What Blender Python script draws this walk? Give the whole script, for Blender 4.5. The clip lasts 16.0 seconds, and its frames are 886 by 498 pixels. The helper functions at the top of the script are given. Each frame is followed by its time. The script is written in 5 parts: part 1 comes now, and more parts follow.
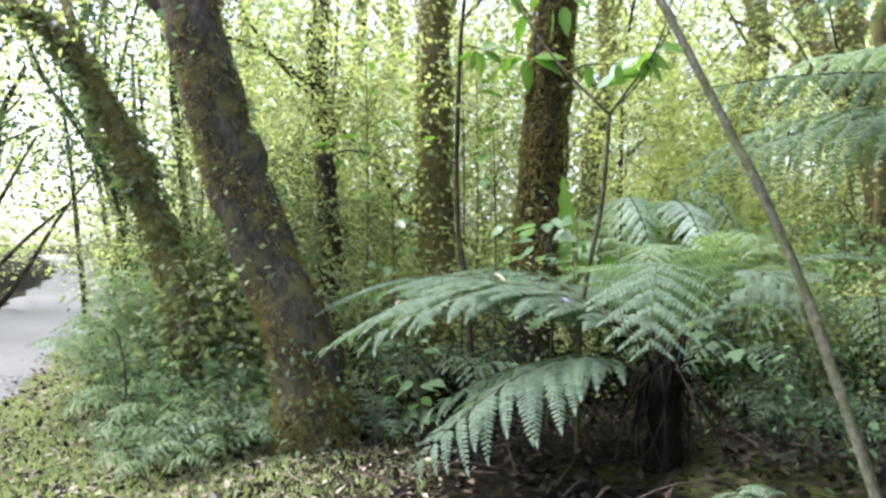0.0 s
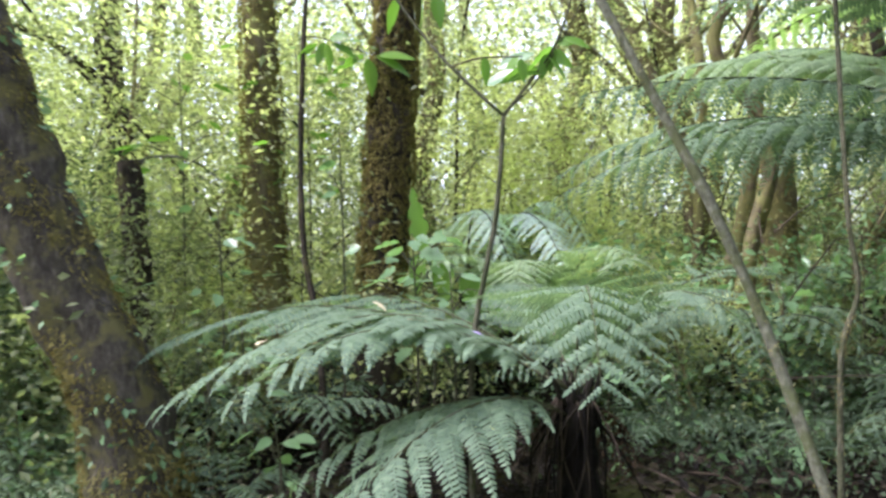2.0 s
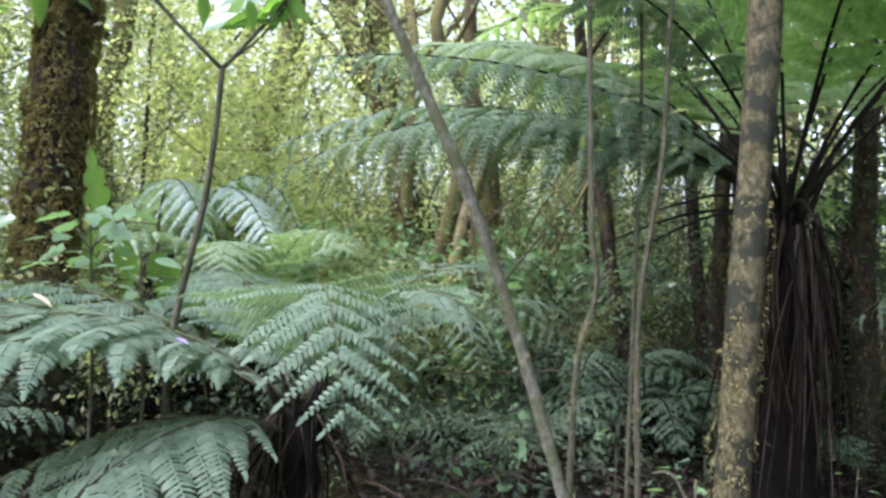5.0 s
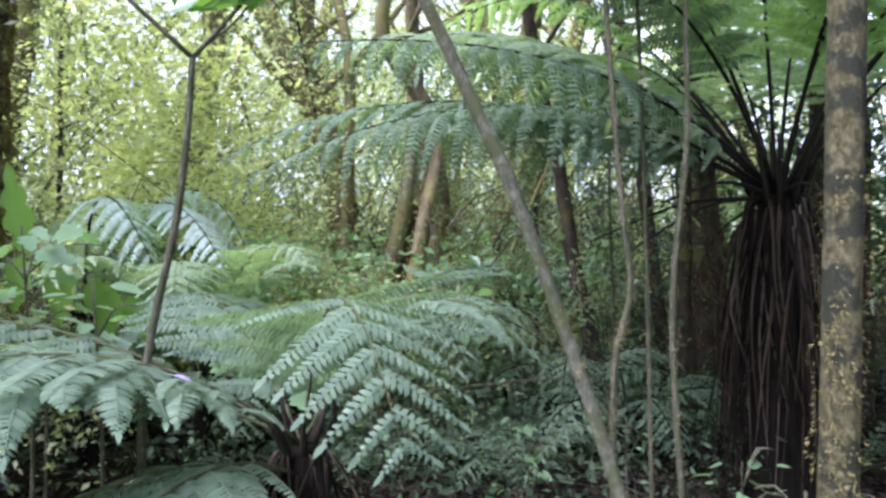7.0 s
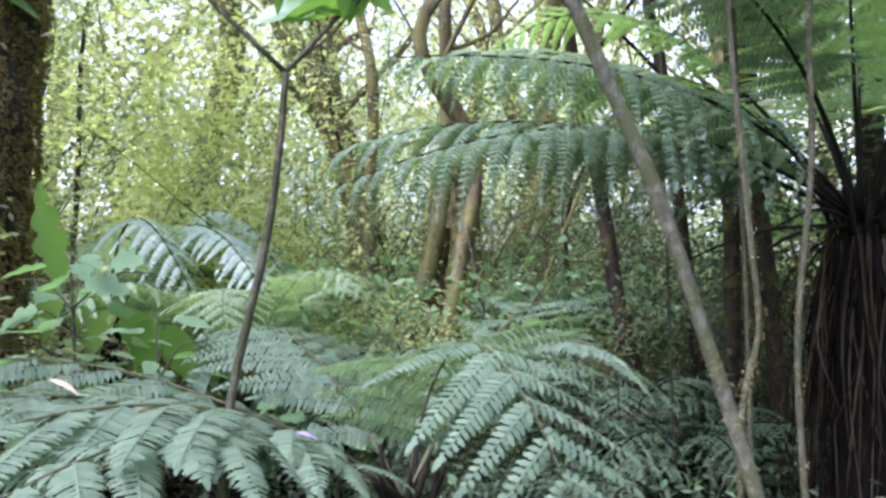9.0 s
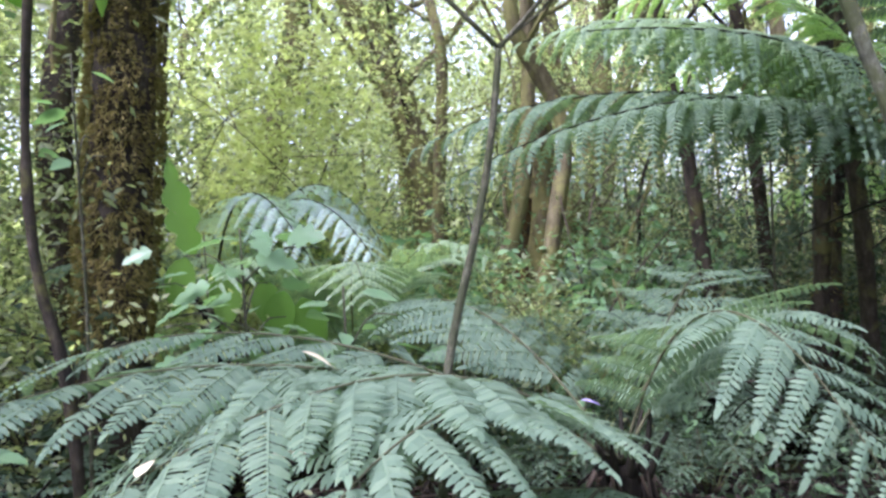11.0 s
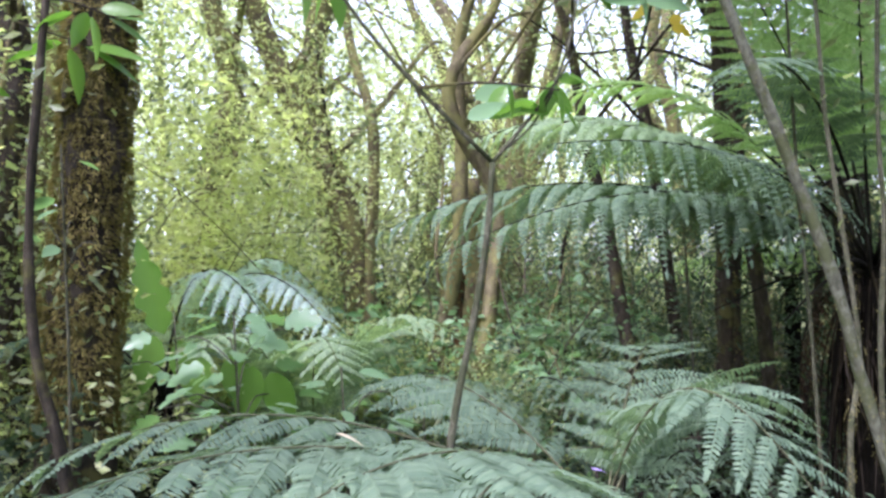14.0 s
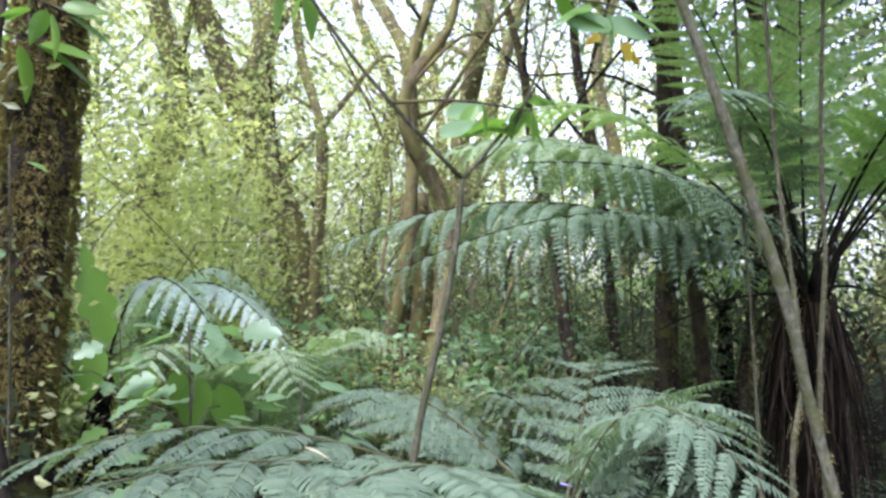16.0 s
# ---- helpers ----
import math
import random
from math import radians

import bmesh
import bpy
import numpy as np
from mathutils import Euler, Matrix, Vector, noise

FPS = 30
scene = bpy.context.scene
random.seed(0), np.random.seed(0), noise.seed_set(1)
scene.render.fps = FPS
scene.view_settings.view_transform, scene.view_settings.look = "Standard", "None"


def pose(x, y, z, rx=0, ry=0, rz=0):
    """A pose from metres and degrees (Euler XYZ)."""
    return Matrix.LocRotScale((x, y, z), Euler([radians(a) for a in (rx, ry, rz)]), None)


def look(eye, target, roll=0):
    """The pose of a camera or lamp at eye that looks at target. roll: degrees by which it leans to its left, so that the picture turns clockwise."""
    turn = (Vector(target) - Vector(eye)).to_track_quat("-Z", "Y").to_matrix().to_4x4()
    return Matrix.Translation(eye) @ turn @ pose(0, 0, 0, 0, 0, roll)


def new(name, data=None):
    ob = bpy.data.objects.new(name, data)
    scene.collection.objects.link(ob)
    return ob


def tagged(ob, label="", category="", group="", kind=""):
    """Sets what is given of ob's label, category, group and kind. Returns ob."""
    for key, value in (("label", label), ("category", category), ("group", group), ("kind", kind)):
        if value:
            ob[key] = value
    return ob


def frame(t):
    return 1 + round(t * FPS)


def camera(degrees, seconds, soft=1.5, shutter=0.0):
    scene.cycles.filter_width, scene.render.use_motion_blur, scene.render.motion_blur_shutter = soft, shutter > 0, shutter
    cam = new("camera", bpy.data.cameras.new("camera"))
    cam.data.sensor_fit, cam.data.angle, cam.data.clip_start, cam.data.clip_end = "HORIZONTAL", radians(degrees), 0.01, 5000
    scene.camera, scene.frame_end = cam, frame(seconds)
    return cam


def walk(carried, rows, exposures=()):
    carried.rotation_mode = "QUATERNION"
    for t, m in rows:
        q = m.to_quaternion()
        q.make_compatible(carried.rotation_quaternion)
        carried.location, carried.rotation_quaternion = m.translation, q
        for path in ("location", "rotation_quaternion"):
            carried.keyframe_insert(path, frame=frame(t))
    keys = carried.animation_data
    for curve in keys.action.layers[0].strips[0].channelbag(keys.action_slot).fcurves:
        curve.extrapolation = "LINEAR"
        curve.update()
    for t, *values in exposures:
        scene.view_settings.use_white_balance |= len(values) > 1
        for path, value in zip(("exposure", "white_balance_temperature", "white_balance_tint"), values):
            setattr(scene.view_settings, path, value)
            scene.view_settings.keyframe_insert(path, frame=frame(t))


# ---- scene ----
cam = camera(60.8, 16.0, soft=2.8, shutter=0.4)
PATH = [
    (0, (0.057, -0.156, 1.474), (0.037, 1.844, 1.485), 0.5),
    (0.5, (-0.052, -0.025, 1.497), (-0.004, 1.975, 1.48), 0.4),
    (1, (-0.173, 0.222, 1.509), (0.07, 2.207, 1.548), -2.6),
    (1.5, (-0.297, 0.405, 1.535), (0.119, 2.361, 1.568), -2.7),
    (2, (-0.325, 0.597, 1.534), (0.203, 2.526, 1.576), -1.0),
    (2.5, (-0.314, 0.832, 1.551), (0.391, 2.703, 1.582), -0.1),
    (3, (-0.258, 0.988, 1.582), (0.689, 2.75, 1.615), 1.4),
    (3.5, (-0.214, 1.052, 1.601), (0.975, 2.659, 1.585), 2.8),
    (6, (-0.337, 1.367, 1.551), (0.974, 2.877, 1.553), -0.1),
    (6.5, (-0.47, 1.574, 1.501), (0.975, 2.955, 1.544), -1.0),
    (7, (-0.313, 1.64, 1.559), (1.113, 3.043, 1.572), -1.7),
    (7.5, (-0.384, 1.822, 1.57), (1.06, 3.202, 1.671), -1.3),
    (8, (-0.336, 1.889, 1.584), (1.085, 3.293, 1.673), -1.0),
    (10.5, (-0.811, 2.493, 1.654), (0.706, 3.796, 1.665), -2.3),
    (11, (-0.926, 2.535, 1.653), (0.522, 3.915, 1.632), -2.2),
    (11.5, (-0.959, 2.492, 1.645), (0.522, 3.837, 1.626), -1.9),
    (12, (-1.048, 2.449, 1.655), (0.457, 3.765, 1.676), -2.4),
    (12.5, (-1.207, 2.401, 1.681), (0.331, 3.679, 1.703), -2.8),
    (13, (-1.304, 2.416, 1.733), (0.266, 3.654, 1.744), -2.0),
    (13.5, (-1.376, 2.51, 1.775), (0.259, 3.661, 1.82), -2.4),
    (14, (-1.417, 2.598, 1.79), (0.209, 3.757, 1.9), -2.7),
    (14.5, (-1.452, 2.64, 1.789), (0.199, 3.762, 1.913), -2.4),
    (15, (-1.482, 2.675, 1.783), (0.2, 3.75, 1.9), -1.9),
    (15.5, (-1.509, 2.696, 1.789), (0.197, 3.732, 1.916), -1.4),
    (16, (-1.5, 2.691, 1.797), (0.219, 3.702, 1.938), -1.4),
]
walk(cam, [(t, look(eye, target, roll)) for t, eye, target, roll in PATH], [(0, 2.05, 5750, 25), (3.5, 2.0, 5750, 25), (6, 2.0, 5330, 35), (11, 2.0, 5330, 35), (16, 1.98, 5500, 31)])

# ---------------------------------------------------------------- light
SUN_ELEV, SUN_AZ = radians(54), radians(-85)   # azimuth from +y towards +x
world = bpy.data.worlds.new("forest_sky")
scene.world = world
world.use_nodes = True
wn = world.node_tree.nodes
sky = wn.new("ShaderNodeTexSky")
sky.sky_type, sky.sun_disc = "NISHITA", False
sky.sun_elevation, sky.sun_rotation = SUN_ELEV, SUN_AZ
sky.air_density, sky.dust_density, sky.ozone_density = 1.0, 3.0, 1.0
wn["Background"].inputs[1].default_value = 0.15
haze = wn.new("ShaderNodeHueSaturation")   # thin bright cloud
haze.inputs["Saturation"].default_value, haze.inputs["Value"].default_value = 0.45, 1.25
world.node_tree.links.new(sky.outputs[0], haze.inputs["Color"])
world.node_tree.links.new(haze.outputs[0], wn["Background"].inputs[0])
sun_dir = Vector((math.sin(SUN_AZ) * math.cos(SUN_ELEV), math.cos(SUN_AZ) * math.cos(SUN_ELEV), math.sin(SUN_ELEV)))
sun_data = bpy.data.lights.new("sun", "SUN")
sun_data.energy, sun_data.angle, sun_data.color = 2.0, radians(14.0), (1.0, 0.95, 0.86)
sun_ob = new("sun", sun_data)
sun_ob.matrix_world = look(tuple(sun_dir * 40), (0, 0, 0))

# ---------------------------------------------------------------- materials


def nodes_of(name):
    mat = bpy.data.materials.new(name)
    mat.use_nodes = True
    return mat, mat.node_tree.nodes, mat.node_tree.links


def ramp(nodes, stops):
    r = nodes.new("ShaderNodeValToRGB")
    els = r.color_ramp.elements
    while len(els) < len(stops):
        els.new(0.5)
    for el, (p, c) in zip(els, stops):
        el.position, el.color = p, (*c, 1)
    return r


def noise_node(nodes, links, scale, detail=4, rough=0.6, coord="Object"):
    tc = nodes.new("ShaderNodeTexCoord")
    n = nodes.new("ShaderNodeTexNoise")
    n.inputs["Scale"].default_value, n.inputs["Detail"].default_value, n.inputs["Roughness"].default_value = scale, detail, rough
    links.new(tc.outputs[coord], n.inputs["Vector"])
    return n


def leaf_material(name, dark, mid, light, trans=0.45, rough=0.45, per_object=False, glow=1.5, each=0.55, blotch=3.0):
    """Thin leaf: glossy face, light coming through, colour varying leaf by leaf and in blotches."""
    mat, nodes, links = nodes_of(name)
    bsdf, out = nodes["Principled BSDF"], nodes["Material Output"]
    if per_object:
        src = nodes.new("ShaderNodeObjectInfo").outputs["Random"]
    else:
        src = nodes.new("ShaderNodeNewGeometry").outputs["Random Per Island"]
    blot = noise_node(nodes, links, blotch, 3)
    mix = nodes.new("ShaderNodeMath")
    mix.operation = "MULTIPLY_ADD"
    mix.inputs[1].default_value = each
    links.new(src, mix.inputs[0])
    half = nodes.new("ShaderNodeMath")
    half.operation = "MULTIPLY"
    half.inputs[1].default_value = 1.05 - each
    links.new(blot.outputs["Fac"], half.inputs[0])
    links.new(half.outputs[0], mix.inputs[2])
    cr = ramp(nodes, [(0.1, dark), (0.5, mid), (0.9, light)])
    links.new(mix.outputs[0], cr.inputs[0])
    links.new(cr.outputs[0], bsdf.inputs["Base Color"])
    bsdf.inputs["Roughness"].default_value = rough
    bsdf.inputs["Specular IOR Level"].default_value = 0.32 if rough < 0.52 else 0.12
    tr = nodes.new("ShaderNodeBsdfTranslucent")
    warm = nodes.new("ShaderNodeMixRGB")
    warm.blend_type = "MULTIPLY"
    warm.inputs[0].default_value = 1.0
    warm.inputs[2].default_value = (1.2 * glow, 1.35 * glow, 0.7 * glow, 1)
    links.new(cr.outputs[0], warm.inputs[1])
    links.new(warm.outputs[0], tr.inputs["Color"])
    ms = nodes.new("ShaderNodeMixShader")
    ms.inputs[0].default_value = trans
    links.new(bsdf.outputs[0], ms.inputs[1])
    links.new(tr.outputs[0], ms.inputs[2])
    links.new(ms.outputs[0], out.inputs["Surface"])
    return mat


def bark_material(name, stops, scale=6.0, stretch=0.25, rough=0.9, bump=0.6, patch=None, patch_at=0.55):
    """Bark: stretched grain, blotches of moss or lichen in a second colour, and relief."""
    mat, nodes, links = nodes_of(name)
    bsdf = nodes["Principled BSDF"]
    tc = nodes.new("ShaderNodeTexCoord")
    mp = nodes.new("ShaderNodeMapping")
    mp.inputs["Scale"].default_value = (1, 1, stretch)
    links.new(tc.outputs["Object"], mp.inputs["Vector"])
    grain = nodes.new("ShaderNodeTexNoise")
    grain.inputs["Scale"].default_value, grain.inputs["Detail"].default_value, grain.inputs["Roughness"].default_value = scale * 5, 6, 0.7
    links.new(mp.outputs[0], grain.inputs["Vector"])
    cr = ramp(nodes, stops)
    links.new(grain.outputs["Fac"], cr.inputs[0])
    col = cr.outputs[0]
    if patch:
        big = noise_node(nodes, links, scale, 5, 0.65)
        pr = ramp(nodes, [(patch_at - 0.04, (0, 0, 0)), (patch_at + 0.06, (1, 1, 1))])
        links.new(big.outputs["Fac"], pr.inputs[0])
        mx = nodes.new("ShaderNodeMixRGB")
        links.new(pr.outputs[0], mx.inputs[0])
        links.new(col, mx.inputs[1])
        mx.inputs[2].default_value = (*patch, 1)
        col = mx.outputs[0]
    links.new(col, bsdf.inputs["Base Color"])
    bsdf.inputs["Roughness"].default_value = rough
    bsdf.inputs["Specular IOR Level"].default_value = 0.1
    bp = nodes.new("ShaderNodeBump")
    bp.inputs["Strength"].default_value, bp.inputs["Distance"].default_value = bump, 0.02
    links.new(grain.outputs["Fac"], bp.inputs["Height"])
    links.new(bp.outputs[0], bsdf.inputs["Normal"])
    return mat


FERN = leaf_material("fern_green", (0.082, 0.128, 0.083), (0.12, 0.174, 0.114), (0.168, 0.228, 0.146), 0.34, 0.53, glow=1.4)
# silvery fern: pale of its own, with sky glint added to the colour
FERN_PALE_GLINT = leaf_material("fern_silver_glint", (0.40, 0.49, 0.47), (0.47, 0.56, 0.53), (0.54, 0.63, 0.595), 0.48, 0.55, glow=1.25)
FERN_MID = leaf_material("fern_mid_green", (0.16, 0.23, 0.13), (0.22, 0.30, 0.175), (0.29, 0.37, 0.225), 0.4, 0.5, glow=1.2)
FERN_LIGHT = leaf_material("fern_light_green", (0.19, 0.30, 0.10), (0.26, 0.38, 0.145), (0.34, 0.46, 0.20), 0.5, 0.5, glow=1.25)
LEAF_BIG = leaf_material("broad_leaf_green", (0.09, 0.185, 0.025), (0.115, 0.225, 0.035), (0.15, 0.26, 0.055), 0.45, 0.35, True, glow=1.2)
LEAF_COOL = leaf_material("glossy_leaf_green", (0.09, 0.17, 0.08), (0.135, 0.23, 0.11), (0.2, 0.3, 0.155), 0.35, 0.3)
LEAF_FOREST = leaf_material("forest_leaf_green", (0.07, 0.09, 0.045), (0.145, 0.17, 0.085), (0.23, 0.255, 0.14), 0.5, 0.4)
# next three: leaf greens with sunlight or shade put into their colour
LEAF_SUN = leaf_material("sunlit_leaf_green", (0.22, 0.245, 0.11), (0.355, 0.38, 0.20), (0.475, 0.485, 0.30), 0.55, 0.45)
LEAF_SUN_PALE = leaf_material("sunlit_leaf_pale", (0.26, 0.28, 0.11), (0.40, 0.42, 0.20), (0.54, 0.55, 0.33), 0.5, 0.45)
LEAF_SHADED = leaf_material("shaded_leaf_green", (0.025, 0.042, 0.024), (0.05, 0.075, 0.042), (0.10, 0.135, 0.085), 0.35, 0.53)
LEAF_YELLOW = leaf_material("yellow_leaf", (0.55, 0.36, 0.03), (0.62, 0.44, 0.05), (0.68, 0.5, 0.08), 0.4, 0.5, True)
MOSS_BROWN = leaf_material("brown_moss", (0.05, 0.04, 0.014), (0.16, 0.132, 0.042), (0.36, 0.31, 0.11), 0.3, 0.8, glow=1.0, each=0.22, blotch=13.0)
MOSS_GREEN = leaf_material("green_moss", (0.08, 0.075, 0.028), (0.17, 0.15, 0.055), (0.28, 0.25, 0.11), 0.3, 0.8, glow=1.0, each=0.22, blotch=13.0)
# floor litter: browns taken near black to hold the shade down there
LITTER_SHADED = leaf_material("leaf_litter", (0.005, 0.004, 0.003), (0.011, 0.008, 0.006), (0.075, 0.058, 0.038), 0.1, 0.6, glow=0.7)
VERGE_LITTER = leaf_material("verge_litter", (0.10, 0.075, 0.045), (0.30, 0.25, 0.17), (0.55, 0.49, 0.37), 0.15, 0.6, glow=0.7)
DEAD_LEAF = leaf_material("dead_leaf_tan", (0.42, 0.31, 0.20), (0.52, 0.40, 0.27), (0.60, 0.50, 0.36), 0.2, 0.6, True, glow=0.7)
DEAD_PALE = leaf_material("dead_leaf_cream", (0.52, 0.45, 0.29), (0.56, 0.49, 0.33), (0.60, 0.53, 0.37), 0.2, 0.6, True, glow=0.7)
DEAD_BROWN = leaf_material("withered_frond_brown", (0.02, 0.013, 0.008), (0.045, 0.03, 0.017), (0.09, 0.06, 0.035), 0.2, 0.7, glow=0.8)
PETAL = leaf_material("purple_petal", (0.30, 0.22, 0.50), (0.36, 0.28, 0.56), (0.42, 0.34, 0.60), 0.3, 0.5, True, glow=0.7)
# dead stalks: brown darkened to carry the shade under the crown
DEAD_FROND_SHADED = leaf_material("dead_frond_shaded_brown", (0.004, 0.003, 0.002), (0.009, 0.007, 0.005), (0.062, 0.047, 0.028), 0.1, 0.8, True, glow=0.8)
GRASS = leaf_material("grass_green", (0.16, 0.195, 0.09), (0.29, 0.335, 0.17), (0.43, 0.455, 0.28), 0.4, 0.5)
BARK_DARK = bark_material("dark_mossy_bark", [(0.3, (0.012, 0.011, 0.010)), (0.55, (0.045, 0.037, 0.026)), (0.8, (0.12, 0.10, 0.075))], 4.0, 0.4, patch=(0.085, 0.08, 0.028), patch_at=0.57)
BARK_LEAN = bark_material("lichened_dark_bark", [(0.3, (0.025, 0.022, 0.018)), (0.55, (0.075, 0.065, 0.05)), (0.8, (0.20, 0.18, 0.15))], 5.0, 0.45, bump=0.9, patch=(0.12, 0.11, 0.045), patch_at=0.54)
BARK_BROWN = bark_material("brown_bark", [(0.3, (0.05, 0.042, 0.024)), (0.55, (0.13, 0.11, 0.062)), (0.8, (0.25, 0.215, 0.135))], 4.0, 0.3, patch=(0.165, 0.155, 0.06), patch_at=0.48)
BARK_RUST = bark_material("rotten_orange_wood", [(0.3, (0.03, 0.018, 0.010)), (0.55, (0.13, 0.075, 0.035)), (0.8, (0.27, 0.17, 0.085))], 5.0, 0.3, patch=(0.04, 0.03, 0.018), patch_at=0.55)
BARK_GREY = bark_material("grey_smooth_bark", [(0.3, (0.05, 0.052, 0.034)), (0.5, (0.12, 0.122, 0.085)), (0.75, (0.22, 0.222, 0.16))], 11.0, 0.45, 0.85, 0.8, patch=(0.085, 0.095, 0.045), patch_at=0.53)
BARK_SPOT = bark_material("spotted_grey_bark", [(0.3, (0.035, 0.033, 0.016)), (0.5, (0.088, 0.08, 0.038)), (0.75, (0.18, 0.168, 0.105))], 13.0, 0.6, 0.9, 0.9, patch=(0.03, 0.033, 0.021), patch_at=0.5)
BARK_STEM = bark_material("young_stem_bark", [(0.3, (0.035, 0.035, 0.022)), (0.5, (0.085, 0.083, 0.052)), (0.75, (0.18, 0.176, 0.12))], 14.0, 0.4, 0.85, 0.8, patch=(0.06, 0.066, 0.034), patch_at=0.52)
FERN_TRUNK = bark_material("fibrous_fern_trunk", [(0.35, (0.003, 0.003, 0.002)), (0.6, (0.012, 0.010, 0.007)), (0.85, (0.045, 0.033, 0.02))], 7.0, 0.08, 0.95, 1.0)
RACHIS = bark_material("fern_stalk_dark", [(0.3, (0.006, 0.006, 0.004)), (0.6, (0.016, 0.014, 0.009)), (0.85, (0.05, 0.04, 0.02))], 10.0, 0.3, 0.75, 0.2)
RACHIS_BROWN = bark_material("fern_stalk_brown", [(0.3, (0.045, 0.05, 0.025)), (0.6, (0.085, 0.085, 0.045)), (0.85, (0.14, 0.125, 0.07))], 10.0, 0.3, 0.7, 0.2)
RACHIS_GREEN = bark_material("fern_stalk_green", [(0.3, (0.05, 0.06, 0.02)), (0.6, (0.09, 0.10, 0.04)), (0.85, (0.13, 0.12, 0.06))], 10.0, 0.3, 0.6, 0.2)
TWIG = bark_material("dead_twig", [(0.3, (0.04, 0.03, 0.022)), (0.6, (0.09, 0.07, 0.052)), (0.85, (0.16, 0.13, 0.10))], 9.0, 0.2, 0.9, 0.4)


def ground_material():
    mat, nodes, links = nodes_of("forest_floor")
    bsdf = nodes["Principled BSDF"]
    a, b = noise_node(nodes, links, 14.0, 8, 0.7), noise_node(nodes, links, 0.9, 4)
    # soil brown lowered to near black, the floor's shade put into it
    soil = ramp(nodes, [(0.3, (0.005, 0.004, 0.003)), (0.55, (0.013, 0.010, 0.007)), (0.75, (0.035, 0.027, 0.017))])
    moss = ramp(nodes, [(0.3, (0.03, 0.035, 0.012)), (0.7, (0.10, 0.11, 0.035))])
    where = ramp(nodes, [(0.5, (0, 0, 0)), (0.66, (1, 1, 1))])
    links.new(a.outputs["Fac"], soil.inputs[0])
    links.new(a.outputs["Fac"], moss.inputs[0])
    links.new(b.outputs["Fac"], where.inputs[0])
    mx = nodes.new("ShaderNodeMixRGB")
    links.new(where.outputs[0], mx.inputs[0])
    links.new(soil.outputs[0], mx.inputs[1])
    links.new(moss.outputs[0], mx.inputs[2])
    links.new(mx.outputs[0], bsdf.inputs["Base Color"])
    bsdf.inputs["Roughness"].default_value = 0.95
    bsdf.inputs["Specular IOR Level"].default_value = 0.08
    bp = nodes.new("ShaderNodeBump")
    bp.inputs["Strength"].default_value, bp.inputs["Distance"].default_value = 0.8, 0.05
    links.new(a.outputs["Fac"], bp.inputs["Height"])
    links.new(bp.outputs[0], bsdf.inputs["Normal"])
    return mat


def gravel_material():
    mat, nodes, links = nodes_of("gravel")
    bsdf = nodes["Principled BSDF"]
    a, b = noise_node(nodes, links, 60.0, 6, 0.7), noise_node(nodes, links, 1.5, 4)
    c = ramp(nodes, [(0.3, (0.13, 0.13, 0.12)), (0.55, (0.21, 0.21, 0.197)), (0.8, (0.30, 0.30, 0.285))])
    links.new(a.outputs["Fac"], c.inputs[0])
    mx = nodes.new("ShaderNodeMixRGB")
    mx.inputs[2].default_value = (0.20, 0.16, 0.10, 1)
    w = ramp(nodes, [(0.55, (0, 0, 0)), (0.75, (0.8, 0.8, 0.8))])
    links.new(b.outputs["Fac"], w.inputs[0])
    links.new(w.outputs[0], mx.inputs[0])
    links.new(c.outputs[0], mx.inputs[1])
    links.new(mx.outputs[0], bsdf.inputs["Base Color"])
    bsdf.inputs["Roughness"].default_value = 0.9
    bp = nodes.new("ShaderNodeBump")
    bp.inputs["Strength"].default_value, bp.inputs["Distance"].default_value = 0.6, 0.02
    links.new(a.outputs["Fac"], bp.inputs["Height"])
    links.new(bp.outputs[0], bsdf.inputs["Normal"])
    return mat


# ---------------------------------------------------------------- mesh helpers
rng = np.random.default_rng(7)


def unit(v):
    v = np.asarray(v, float)
    return v / np.maximum(np.linalg.norm(v, axis=-1, keepdims=True), 1e-9)


def mesh_of(name, verts, faces, mat, smooth=False):
    me = bpy.data.meshes.new(name)
    me.from_pydata(np.asarray(verts, float).tolist(), [], [list(f) for f in faces])
    me.materials.append(mat)
    if smooth:
        me.polygons.foreach_set("use_smooth", [True] * len(me.polygons))
    me.update()
    return me


def put_part(name, me, parent=None, label=""):
    ob = new(name, me)
    if parent is not None:
        ob.parent = parent
    if label:
        ob["label"] = label
    if name in ("moss", "crown", "climber"):
        ob["kind"] = "stuff"
    return ob


def root(name, at, label, category, group="", kind=""):
    ob = new(name)
    ob.location = at
    ob.empty_display_size = 0.1
    return tagged(ob, label, category, group, kind)


def smooth_line(points, n):
    """A Catmull-Rom line of n points through the given ones."""
    p = np.asarray(points, float)
    p = np.vstack([2 * p[0] - p[1], p, 2 * p[-1] - p[-2]])
    out = []
    for u in np.linspace(0, len(p) - 3 - 1e-6, n):
        i, t = int(u), u - int(u)
        a, b, c, d = p[i : i + 4]
        out.append(0.5 * (2 * b + (c - a) * t + (2 * a - 5 * b + 4 * c - d) * t * t + (3 * b - a - 3 * c + d) * t**3))
    return np.array(out)


